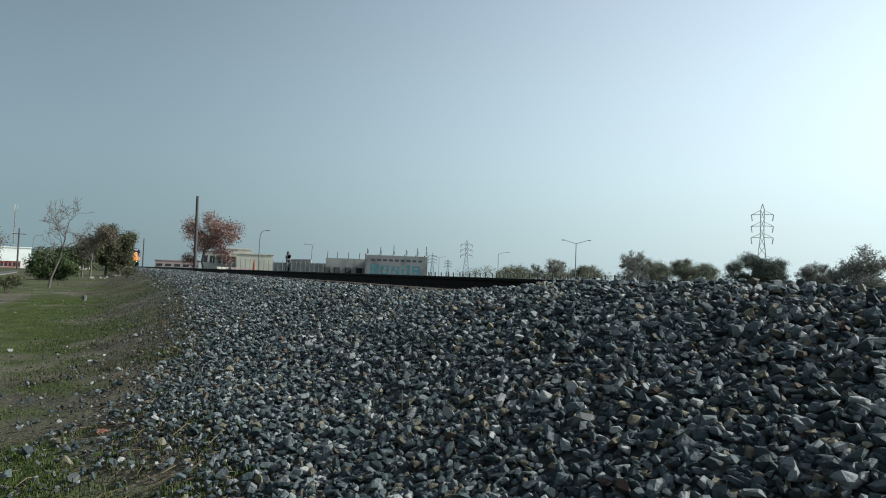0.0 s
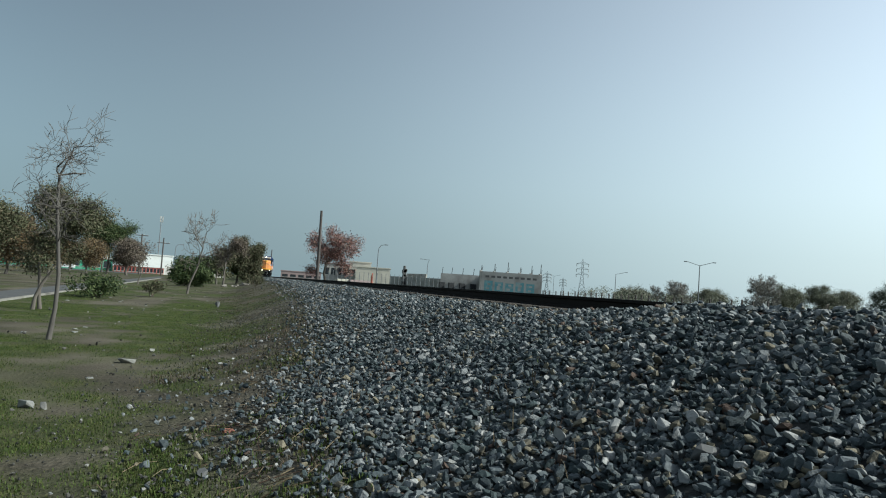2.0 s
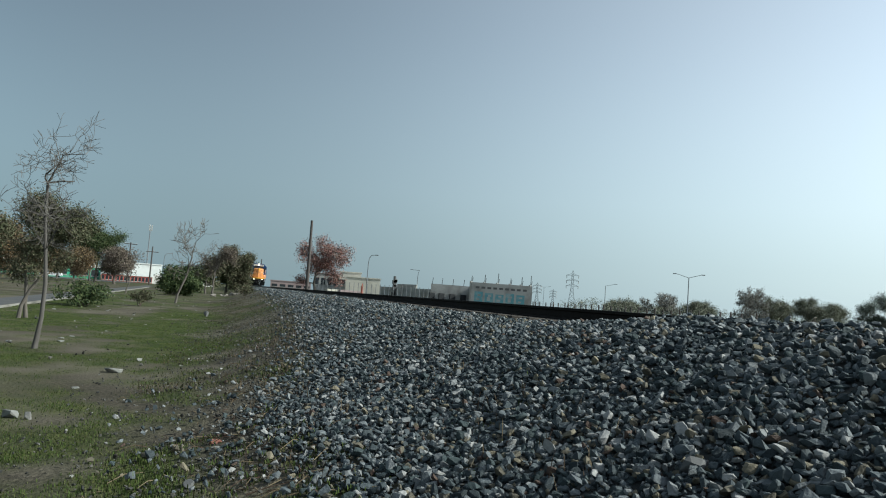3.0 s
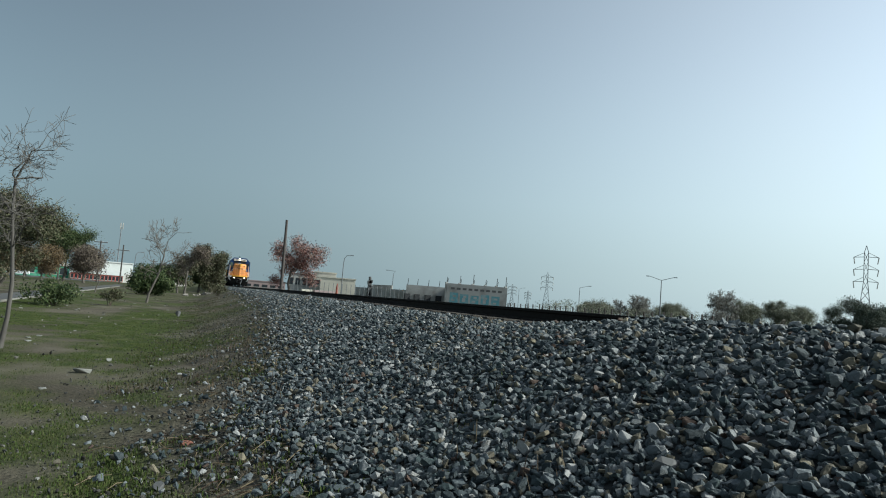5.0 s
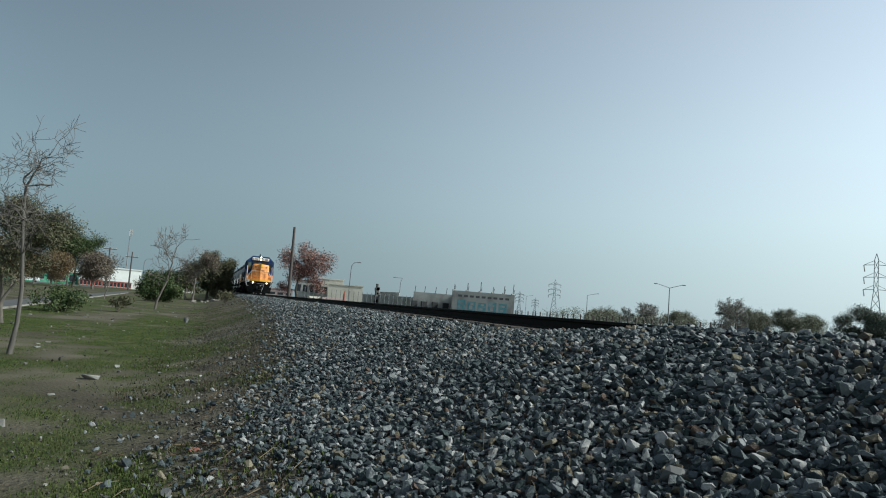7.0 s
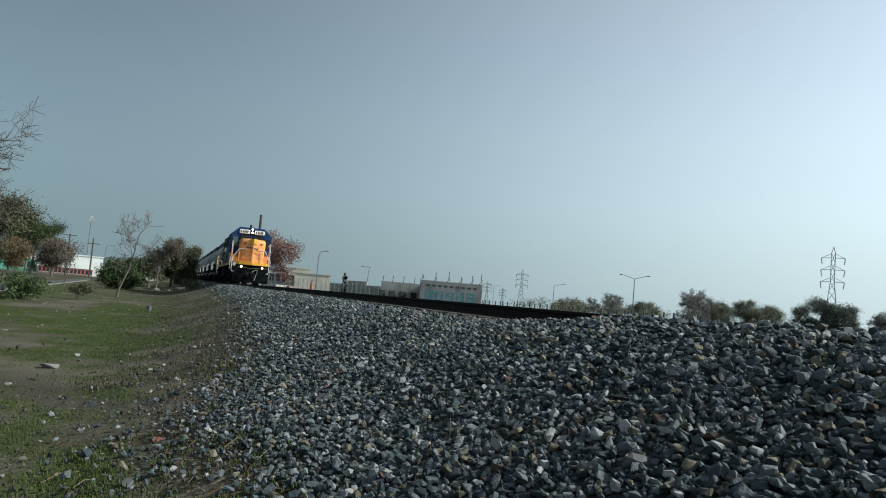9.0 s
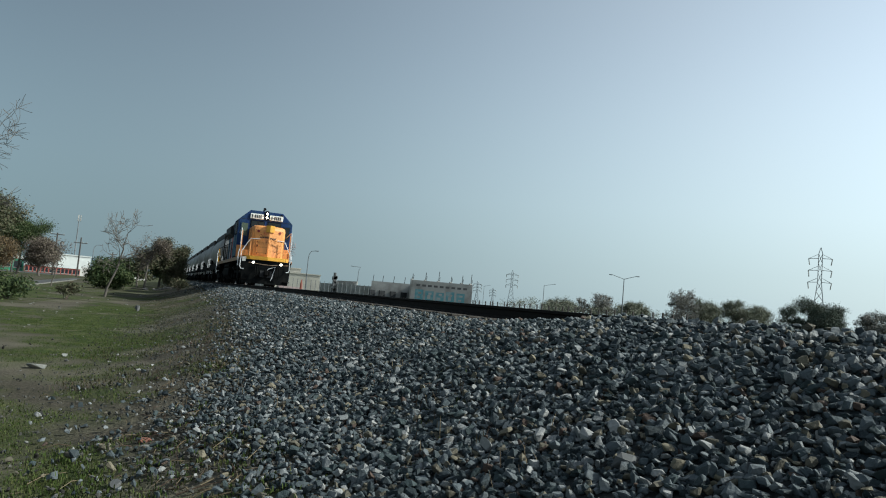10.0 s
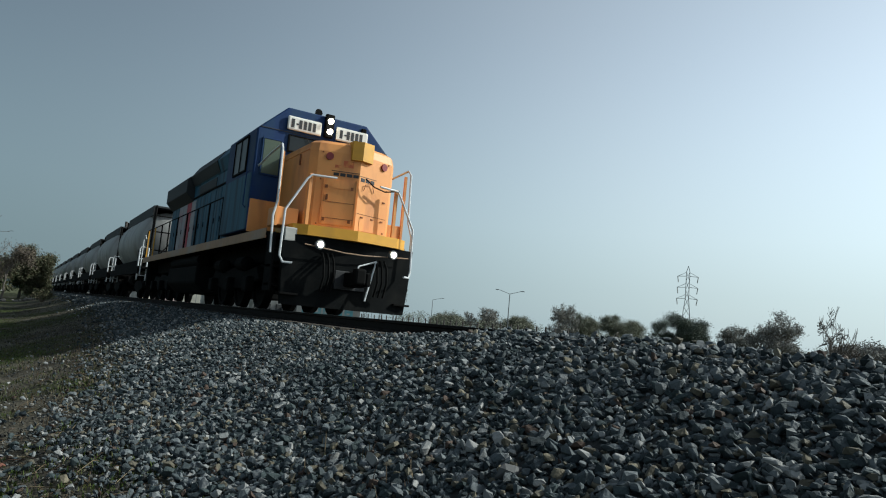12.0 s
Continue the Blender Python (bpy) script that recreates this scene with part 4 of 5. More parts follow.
    for y in (12.2, 13.4, 14.5):
        P("fan", Shape().lathe((0, y, 4.16), (0, y, 4.32), [(0, 0.55), (1, 0.52)], 20), M_GRIME, parent=rad)
    P("exhaust", Shape().lathe((0, 5.6, 4.1), (0, 5.6, 4.36), [(0, 0.2), (1, 0.17)], 12), M_GRIME, parent=hood)
    # rails and steps
    for sx in (-1, 0.87):
        P("front_grab_rail", Shape().tube([(sx * 1.46, 2.3, 3.0), (sx * 1.48, 1.4, 3.12), (sx * 1.49, 0.72, 3.18), (sx * 1.5, 0.62, 3.08), (sx * 1.5, 0.55, 2.05), (sx * 1.58, 0.48, 1.75), (sx * 1.56, 0.45, 1.05)], 0.022, 7), M_SILVER, "pale bent grab rail", smooth=True)
        P("corner_grab_rail", Shape().tube([(sx * 0.5, 0.22, 2.62), (sx * 0.98, 0.26, 2.60), (sx * 1.06, 0.28, 2.52), (sx * 1.44, 0.22, 1.86), (sx * 1.46, 0.2, 1.0), (sx * 1.40, 0.16, 0.88), (sx * 1.24, 0.1, 0.88)], 0.022, 7), M_SILVER, "pale bent grab rail", smooth=True)
        P("front_post", Shape().box((sx * 1.44 - 0.025, 0.72, 1.6), (sx * 1.44 + 0.025, 0.77, 3.05)), M_ORANGE)
        P("front_post", Shape().box((sx * 0.98 - 0.03, 0.30, 1.6), (sx * 0.98 + 0.03, 0.36, 2.64)), M_ORANGE)
        P("step_panel", Shape().box((min(sx * 1.0, sx * 1.44), 0.75, 1.62), (max(sx * 1.0, sx * 1.44), 1.3, 1.98), 0.02), M_ORANGE, "orange battery box")
        rail = P("handrail", Shape().tube([(sx * 1.47, 4.7, 2.62), (sx * 1.47, 16.8, 2.62), (sx * 1.47, 17.0, 2.5), (sx * 1.47, 17.0, 1.5)], 0.018, 6), M_GRIME)
        for k in range(9):
            y = 5.0 + k * 1.45
            P("stanchion", Shape().box((sx * 1.47 - 0.02, y, 1.5), (sx * 1.47 + 0.02, y + 0.04, 2.62)), M_YELLOW if k > 6 else M_GRIME, parent=rail)
        P("rear_grab_rail", Shape().tube([(sx * 1.50, 16.9, 2.3), (sx * 1.52, 17.1, 2.45), (sx * 1.54, 17.3, 2.3), (sx * 1.54, 17.3, 0.9)], 0.022, 6), M_SILVER)
        for z in (0.45, 0.8, 1.12):
            P("step", Shape().box((min(sx * 1.1, sx * 1.5), 0.55, z), (max(sx * 1.1, sx * 1.5), 0.85, z + 0.04)), M_GRIME)
        P("step_side", Shape().box((sx * 1.48 - 0.02, 0.5, 0.35), (sx * 1.48 + 0.02, 0.9, 1.45)), M_GRIME)
        P("underside_pipe", Shape().lathe((sx * 1.25, 7.5, 1.18), (sx * 1.25, 11.5, 1.18), [(0, 0.16), (1, 0.16)], 12), M_GRIME)
    for k in range(5):
        P("roof_seam", Shape().box((-0.96, 5.2 + k * 2.0, 3.84), (0.96, 5.23 + k * 2.0, 3.88)), M_GRIME, parent=hood)
    for sx in (-1, 1):
        lo, hi = sorted((sx * 0.95, sx * 0.985))
        P("hood_rail", Shape().box((lo, 4.7, 3.36), (hi, 15.1, 3.40)), M_GRIME, parent=hood)
        P("brake_cylinder", Shape().lathe((sx * 1.18, 3.2, 0.98), (sx * 1.18, 3.9, 0.98), [(0, 0.06), (0.1, 0.15), (0.9, 0.15), (1, 0.06)], 12), M_GRIME)
        P("brake_cylinder", Shape().lathe((sx * 1.18, 5.2, 0.98), (sx * 1.18, 5.9, 0.98), [(0, 0.06), (0.1, 0.15), (0.9, 0.15), (1, 0.06)], 12), M_GRIME)
    P("white_box", Shape().box((-1.36, 0.34, 1.30), (-1.12, 0.52, 1.56), 0.02), M_CONCRETE)
    P("fuel_tank", Shape().prism([(-1.15, 0.28), (-1.42, 0.55), (-1.42, 1.02), (1.42, 1.02), (1.42, 0.55), (1.15, 0.28)], 1, 7.4, 11.6, 0.05), M_GRIME)
    P("rear_coupler", Shape().box((-0.13, 17.1, 0.58), (0.13, 18.2, 0.86), 0.03), M_GRIME)
    P("rear_end", Shape().box((-1.3, 16.9, 0.5), (1.3, 17.2, 1.46), 0.02), M_GRIME)
    for y0 in (2.4, 11.9):
        bogie = P("bogie", Shape().box((-0.9, y0 + 0.3, 0.5), (0.9, y0 + 4.0, 0.72), 0.03), M_GRIME, "grimy three axle bogie")
        for sx in (-1, 1):
            P("side_frame", Shape().prism([(y0, 0.62), (y0 + 0.3, 0.9), (y0 + 1.2, 0.8), (y0 + 2.15, 0.92), (y0 + 3.1, 0.8), (y0 + 4.0, 0.9), (y0 + 4.3, 0.62), (y0 + 3.2, 0.42), (y0 + 1.1, 0.42)], 0, sx * 1.08 - 0.06, sx * 1.08 + 0.06, 0.02), M_GRIME, parent=bogie)
            for k in range(3):
                y = y0 + 0.55 + 1.6 * k
                P("axle_box", Shape().box((sx * 1.2 - 0.1, y - 0.17, 0.34), (sx * 1.2 + 0.1, y + 0.17, 0.68), 0.04), M_GRIME, parent=bogie)


def wheelset(parent, y, r):
    s = Shape().lathe((-0.95, 0, 0), (0.95, 0, 0), [(0, 0.08), (1, 0.08)], 12)
    for sx in (-1, 1):
        s.lathe((sx * 0.78, 0, 0), (sx * 0.95, 0, 0), [(0, r + 0.03), (0.18, r + 0.03), (0.2, r), (1, r - 0.01), (1.0, r - 0.08), (0.75, r - 0.1), (0.75, 0.1), (1.0, 0.1)], 28)
    return part("wheelset", s, M_GRIME, parent, at=pose(0, y, r))


build_loco()
LOCO_WHEELS = [(wheelset(loco, y0 + 0.55 + 1.6 * k, 0.50), y0 + 0.55 + 1.6 * k) for y0 in (2.4, 11.9) for k in range(3)]

# ---- tank wagons ----
WAGON_FIRST, WAGON_PITCH, WAGONS = 18.5, 12.3, 12
wagon = holder("tank_wagon", "dirty grey tank wagon with a dark top walkway", "freight wagon", pose(TRACK_X, 185 + WAGON_FIRST, RAIL_Z), "wagons of the train")


def build_wagon(w):
    P = lambda name, s, m, label="", parent=w, smooth=False: part(name, s, m, parent, label, smooth)
    barrel = P("barrel", Shape().lathe((0, 1.9, 2.62), (0, 10.1, 2.62), [(0, 0.3), (0.012, 0.75), (0.04, 1.14), (0.075, 1.32), (0.11, 1.38), (0.89, 1.38), (0.925, 1.32), (0.96, 1.14), (0.988, 0.75), (1, 0.3)], 36), M_TANK, "dirty grey cylindrical barrel", smooth=True)
    for y in (3.6, 6.0, 8.4):
        P("hoop", Shape().lathe((0, y - 0.03, 2.62), (0, y + 0.03, 2.62), [(0, 1.37), (0.1, 1.392), (0.9, 1.392), (1, 1.37)], 36), M_TANK, parent=barrel)
    P("centre_sill", Shape().box((-0.3, 0.3, 0.85), (0.3, 11.5, 1.2), 0.02), M_GRIME)
    for sx in (-1, 1):
        lo, hi = sorted((sx * 1.28, sx * 1.40))
        P("side_sill", Shape().box((lo, 0.7, 1.02), (hi, 11.1, 1.32), 0.01), M_GRIME)
        P("side_skirt", Shape().box((min(sx * 0.5, sx * 1.3), 1.4, 1.28), (max(sx * 0.5, sx * 1.3), 10.4, 1.62), 0.03), M_GRIME)
    for y in (0.6, 10.7):
        P("end_platform", Shape().box((-1.4, y, 1.24), (1.4, y + 0.5, 1.32), 0.01), M_GRIME)
    deck = P("top_walkway", Shape().box((-0.9, 1.9, 4.04), (0.9, 10.1, 4.12), 0.01).box((-0.92, 1.9, 3.66), (-0.86, 10.1, 4.08), 0.01).box((0.86, 1.9, 3.66), (0.92, 10.1, 4.08), 0.01), M_GRILLE, "dark grating walkway on top")
    for y in (2.2, 4.2, 6.0, 7.8, 9.8):
        for sx in (-1, 1):
            P("bracket", Shape().tube([(sx * 0.8, y, 4.03), (sx * 0.75, y, 3.66)], 0.03, 5), M_GRIME, parent=deck)
    for y in (3.4, 6.0, 8.6):
        P("hatch", Shape().lathe((0, y, 3.88), (0, y, 4.20), [(0, 0.34), (0.8, 0.34), (1, 0.28)], 16), M_GRIME, parent=deck)
    for y in (1.25, 10.75):
        P("end_post", Shape().tube([(-0.95, y, 1.3), (-0.88, y, 4.05)], 0.045, 6), M_GRIME)
        fr = P("end_post", Shape().tube([(0.95, y, 1.3), (0.88, y, 4.05)], 0.045, 6), M_GRIME)
        for z in (2.1, 2.9, 3.6):
            P("rung", Shape().tube([(-0.93, y, z), (0.93, y, z)], 0.03, 5), M_GRIME, parent=fr)
        P("brace", Shape().tube([(-0.93, y, 1.4), (0.9, y, 3.9)], 0.03, 5), M_GRIME, parent=fr)
    for y in (0.95, 11.05):
        for sx in (-1, 1):
            x = sx * 1.36
            P("end_ladder", Shape().tube([(x, y, 0.75), (x, y, 2.05), (x - sx * 0.05, y, 2.15), (x - sx * 0.3, y, 2.15)], 0.03, 6).tube([(x - sx * 0.34, y, 0.75), (x - sx * 0.34, y, 2.15)], 0.03, 6).tube([(x, y, 0.95), (x - sx * 0.34, y, 0.95)], 0.02, 5).tube([(x, y, 1.3), (x - sx * 0.34, y, 1.3)], 0.02, 5).tube([(x, y, 1.65), (x - sx * 0.34, y, 1.65)], 0.02, 5), M_SILVER, "pale tubular end ladder")
            P("top_ladder", Shape().tube([(sx * 0.95, y + (0.5 if y < 5 else -0.5), 1.3), (sx * 0.85, y + (0.9 if y < 5 else -0.9), 4.05)], 0.025, 5), M_GRIME)
    for y in (2.0, 10.0):
        P("saddle", Shape().prism([(-1.25, 1.2), (-1.28, 2.1), (-0.9, 1.72), (0.9, 1.72), (1.28, 2.1), (1.25, 1.2)], 1, y - 0.15, y + 0.15), M_GRIME)
        bogie = P("bogie", Shape().box((-0.85, y - 0.25, 0.45), (0.85, y + 0.25, 0.8), 0.03), M_GRIME, "grimy two axle bogie")
        for sx in (-1, 1):
            P("side_frame", Shape().prism([(y - 1.2, 0.42), (y - 1.1, 0.66), (y - 0.5, 0.74), (y + 0.5, 0.74), (y + 1.1, 0.66), (y + 1.2, 0.42), (y + 0.7, 0.34), (y + 0.35, 0.24), (y - 0.35, 0.24), (y - 0.7, 0.34)], 0, sx * 1.05 - 0.06, sx * 1.05 + 0.06, 0.015), M_GRIME, parent=bogie)
    P("discharge_valve", Shape().lathe((0, 6, 1.35), (0, 6, 0.6), [(0, 0.25), (0.6, 0.16), (1, 0.12)], 12), M_GRIME)
    P("brake_reservoir", Shape().lathe((-0.9, 4.2, 0.8), (-0.9, 5.6, 0.8), [(0, 0.05), (0.08, 0.2), (0.92, 0.2), (1, 0.05)], 14), M_GRIME)
    P("coupling", Shape().box((-0.12, -0.4, 0.6), (0.12, 0.4, 0.85), 0.03).box((-0.12, 11.4, 0.6), (0.12, 11.95, 0.85), 0.03), M_GRIME)
    return [(wheelset(w, y, 0.46), y) for y in (1.1, 2.9, 9.1, 10.9)]


build_wagon(wagon)
wagons = [wagon] + [copy_thing(wagon, pose(TRACK_X, 185 + WAGON_FIRST + WAGON_PITCH * k, RAIL_Z)) for k in range(1, WAGONS)]

# ---- things across the track ----
def lean_pole(name, label, turn, dist, height, r0, r1, lean=0.0, group="", arms=()):
    x, y = polar(turn, dist)
    p = holder(name, label, "utility pole", pose(x, y, ground_z(x, y) - 0.1), group)
    part("shaft", Shape().tube([(0, 0, 0), (lean * 0.5, 0, height * 0.5), (lean, 0, height)], [r0, (r0 + r1) / 2, r1], 10), M_WOODPOLE, p, smooth=True)
    for z, w in arms:
        a = part("crossarm", Shape().box((lean - w / 2, -0.06, z - 0.07), (lean + w / 2, 0.06, z + 0.07), 0.01), M_WOODPOLE, p)
        for q in (-0.45, -0.15, 0.15, 0.45):
            part("insulator", Shape().lathe((lean + q * w, 0, z + 0.06), (lean + q * w, 0, z + 0.25), [(0, 0.05), (0.5, 0.07), (1, 0.03)], 8), M_CONCRETE, a)
    return p


lean_pole("wooden_pole", "dark leaning wooden pole beside the track", 6.1, 82, 9.1, 0.2, 0.14, -0.1, arms=())
lean_pole("wooden_pole", "thin dark wooden pole far along the track", 2.35, 200, 8.3, 0.18, 0.12)


def street_lamp(label, turn, dist, height, arms, arm=2.5, curved=False, face=0.0):
    x, y = polar(turn, dist)
    p = holder("street_lamp", label, "street lamp", pose(x, y, 0, 0, 0, face), "street lamps beyond the track")
    if curved:
        part("post", Shape().tube([(0, 0, 0), (0, 0, height * 0.8), (0.1, 0, height * 0.92), (0.5, 0, height * 0.985), (arm, 0, height)], [0.12, 0.08, 0.07, 0.06, 0.05], 8), M_GREYSTEEL, p, smooth=True)
        part("lantern", Shape().box((arm - 0.1, -0.15, height - 0.09), (arm + 0.6, 0.15, height + 0.07), 0.04), M_GREYSTEEL, p)
        return
    part("post", Shape().tube([(0, 0, 0), (0, 0, height - 0.6)], [0.13, 0.07], 8), M_GREYSTEEL, p, smooth=True)
    for s in arms:
        part("arm", Shape().tube([(0, 0, height - 0.65), (s * arm, 0, height)], [0.05, 0.045], 6), M_GREYSTEEL, p)
        part("lantern", Shape().box((min(s * arm, s * (arm + 0.6)), -0.16, height - 0.08), (max(s * arm, s * (arm + 0.6)), 0.16, height + 0.06), 0.04), M_GREYSTEEL, p)


street_lamp("tall double armed grey street lamp", 36.7, 130, 9.2, (-1, 1), 2.1, face=-36)
street_lamp("tall single armed grey street lamp", 30.4, 200, 9.4, (1,), 2.6, face=-30)
street_lamp("curved grey street lamp", 10.9, 140, 9.4, (1,), 1.3, True, -11)
street_lamp("curved grey street lamp", 15.05, 185, 8.9, (1,), -2.0, True, -15)
street_lamp("distant double armed street lamp", 25.5, 330, 11.5, (-1, 1), 2.4, face=-25)


def pylon(label, turn, dist, height, base, arm, face=0.0, thick=0.09):
    x, y = polar(turn, dist)
    p = holder("transmission_tower", label, "pylon", pose(x, y, 0, 0, 0, face), "power line towers")
    n = 9
    top = base * 0.22

    def half(z):
        k = z / height
        return base / 2 * (1 - k / 0.62) + top / 2 * k / 0.62 if k < 0.62 else top / 2
    for sx in (-1, 1):
        for sy in (-1, 1):
            part("leg", Shape().tube([(sx * half(z), sy * half(z), z) for z in (0, height * 0.62, height * 0.93)] + [(0, 0, height)], thick, 5), M_GREYSTEEL, p)
    zs = [height * 0.93 * k / n for k in range(n + 1)]
    for sx, sy, ex, ey in ((-1, -1, 1, -1), (1, -1, 1, 1), (1, 1, -1, 1), (-1, 1, -1, -1)):
        s = Shape()
        for a, b in zip(zs, zs[1:]):
            s.tube([(sx * half(a), sy * half(a), a), (ex * half(b), ey * half(b), b)], thick * 0.55, 4)
            s.tube([(ex * half(a), ey * half(a), a), (sx * half(b), sy * half(b), b)], thick * 0.55, 4)
        part("bracing", s, M_GREYSTEEL, p)
    for z in (0.62, 0.75, 0.88):
        for sx in (-1, 1):
            a = part("crossarm", Shape().tube([(sx * top / 2, 0, height * z), (sx * arm, 0, height * (z - 0.005))], thick * 0.9, 4).tube([(sx * top / 2, 0, height * (z + 0.045)), (sx * arm, 0, height * (z - 0.005))], thick * 0.7, 4), M_GREYSTEEL, p)
            part("insulator", Shape().tube([(sx * arm, 0, height * (z - 0.005)), (sx * (arm - 0.35), 0, height * (z - 0.075))], thick * 1.5, 6), M_CONCRETE, a)


pylon("tall grey steel lattice power tower", 50.6, 300, 35.2, 6.0, 4.0, -50, 0.12)
pylon("distant grey lattice power tower", 27.75, 600, 34.8, 7.0, 5.2, -28, 0.16)
pylon("far grey lattice power tower", 24.95, 900, 33.0, 7.0, 5.5, -28, 0.2)
pylon("far grey lattice power tower", 26.25, 1150, 33.0, 7.0, 5.5, -28, 0.24)


def wall_run(thing, turn_a, dist_a, turn_b, dist_b, height, thick, material, name="wall", label=""):
    a, b = Vector((*polar(turn_a, dist_a), 0)), Vector((*polar(turn_b, dist_b), 0))
    d = (b - a)
    n = Vector((-d.y, d.x, 0)).normalized() * thick
    pts = [a, b, b + n, a + n]
    s = Shape()
    s.add([(q.x, q.y, -0.2) for q in pts] + [(q.x, q.y, height) for q in pts], [[0, 1, 2, 3], [7, 6, 5, 4]] + [[i, 4 + i, 4 + (i + 1) % 4, (i + 1) % 4] for i in range(4)])
    return part(name, s, material, thing, label), a, d.normalized(), -n.normalized(), d.length


shell = holder("unfinished_building", "unfinished grey concrete shell with spray painted wall and rebar", "building")
front, a, d, nrm, ln = wall_run(shell, 19.55, 100, 24.55, 100, 4.3, 0.25, M_CONCRETE, "front_wall", "grey concrete wall with teal spray painted letters")


def face_plate(s0, s1, z0, z1, a, d, nrm, t=0.012):
    return Shape().add([a + d * s + nrm * o + Vector((0, 0, z)) for o in (-0.01, t) for s, z in ((s0, z0), (s1, z0), (s1, z1), (s0, z1))], [[0, 1, 2, 3], [7, 6, 5, 4], [0, 4, 5, 1], [1, 5, 6, 2], [2, 6, 7, 3], [3, 7, 4, 0]])


for k in range(5):
    s0 = 0.5 + k * 1.5
    part("painted_bar", face_plate(s0, s0 + 1.2, 1.45 + 0.1 * (k % 2), 3.0 - 0.12 * (k % 3), a, d, nrm), M_TEAL, front)
    part("painted_core", face_plate(s0 + 0.32, s0 + 0.75, 1.75, 2.0 + 0.3 * (k % 2), a, d, nrm, 0.02), M_CONCRETE, front)
    part("painted_core", face_plate(s0 + 0.45, s0 + 0.9, 2.35, 2.62, a, d, nrm, 0.02), M_CONCRETE, front)
for k in range(9):
    part("painted_bar", face_plate(0.6 + k * 0.85, 1.15 + k * 0.85, 3.45, 3.75, a, d, nrm), M_ROOF, front)
wall_run(shell, 16.2, 128, 19.5, 128, 4.25, 0.25, M_CONCRETE, "side_wall")
wall_run(shell, 19.5, 128, 19.55, 100.3, 4.2, 0.25, M_CONCRETE, "return_wall")
for k, s in enumerate((0.0, 1.9, 3.8, 5.6, 7.2, 8.5)):
    c = a + d * s
    part("column", Shape().box((c.x - 0.15, c.y + 0.06, 0), (c.x + 0.15, c.y + 0.45, 4.45)), M_CONCRETE, shell)
    part("rebar", Shape().tube([(c.x, c.y + 0.1, 4.4), (c.x + 0.05, c.y + 0.1, 5.2 + 0.3 * (k % 3))], 0.045, 5).tube([(c.x + 0.12, c.y + 0.1, 4.4), (c.x + 0.2, c.y + 0.1, 5.0)], 0.035, 5), M_RAIL, shell, "rusty bundle of rebar")
for t_ in (16.3, 17.1, 18.0, 18.9):
    x, y = polar(t_, 128)
    part("rebar", Shape().tube([(x, y, 4.2), (x + 0.1, y, 5.4)], 0.05, 5), M_RAIL, shell)
    part("opening", Shape().box((x - 0.5, y - 0.02 - 0.4, 1.2), (x + 0.5, y + 0.1, 2.6)), M_GRILLE, shell)

yard = holder("yard_wall", "low grey yard wall", "wall")
wall_run(yard, 12.0, 150, 16.2, 135, 3.3, 0.2, M_CONCRETE, "wall")
wall_run(yard, 13.4, 149, 15.0, 141, 4.1, 0.2, M_CONCRETE, "wall_panel")
x, y = polar(13.2, 145)
tower_rnd = random.Random(4)
stub = Shape().tube([(0, 0, 0), (0.1, 0, 3), (-0.1, 0, 5.6)], [0.45, 0.4, 0.3], 8)
for k in range(16):
    z = tower_rnd.uniform(2, 5.7)
    stub.box((tower_rnd.uniform(-0.55, -0.2), -0.4, z - 1.0), (tower_rnd.uniform(0.2, 0.5), 0.4, z - 0.5), 0.05)
single("broken_column", stub, M_ROOF, "dark broken concrete column with ragged sides", "column", at=pose(x, y, 0))


def building(name, label, turn_a, turn_b, dist, height, depth, material, roof=M_ROOF, windows=0, win_z=(1.2, 2.6), parapet=0.3, step=None):
    b = holder(name, label, "building")
    w_, a, d, n, ln = wall_run(b, turn_a, dist, turn_b, dist, height, depth, material, "wall")
    back = -n
    pts = [a - d * 0.2 + n * 0.2, a + d * (ln + 0.2) + n * 0.2, a + d * (ln + 0.2) + back * (depth + 0.2), a - d * 0.2 + back * (depth + 0.2)]
    part("roof", Shape().add([(q.x, q.y, height) for q in pts] + [(q.x, q.y, height + parapet) for q in pts], [[0, 1, 2, 3], [7, 6, 5, 4]] + [[i, 4 + i, 4 + (i + 1) % 4, (i + 1) % 4] for i in range(4)]), roof, b)
    for k in range(windows):
        s = ln * (k + 0.5) / windows
        wi = part("window", face_plate(s - 0.35 * ln / windows, s + 0.35 * ln / windows, *win_z, a, d, n, 0.03), M_DARKWIN, b)
        part("sill", face_plate(s - 0.38 * ln / windows, s + 0.38 * ln / windows, win_z[0] - 0.15, win_z[0], a, d, n, 0.12), M_CONCRETE, wi)
    return b


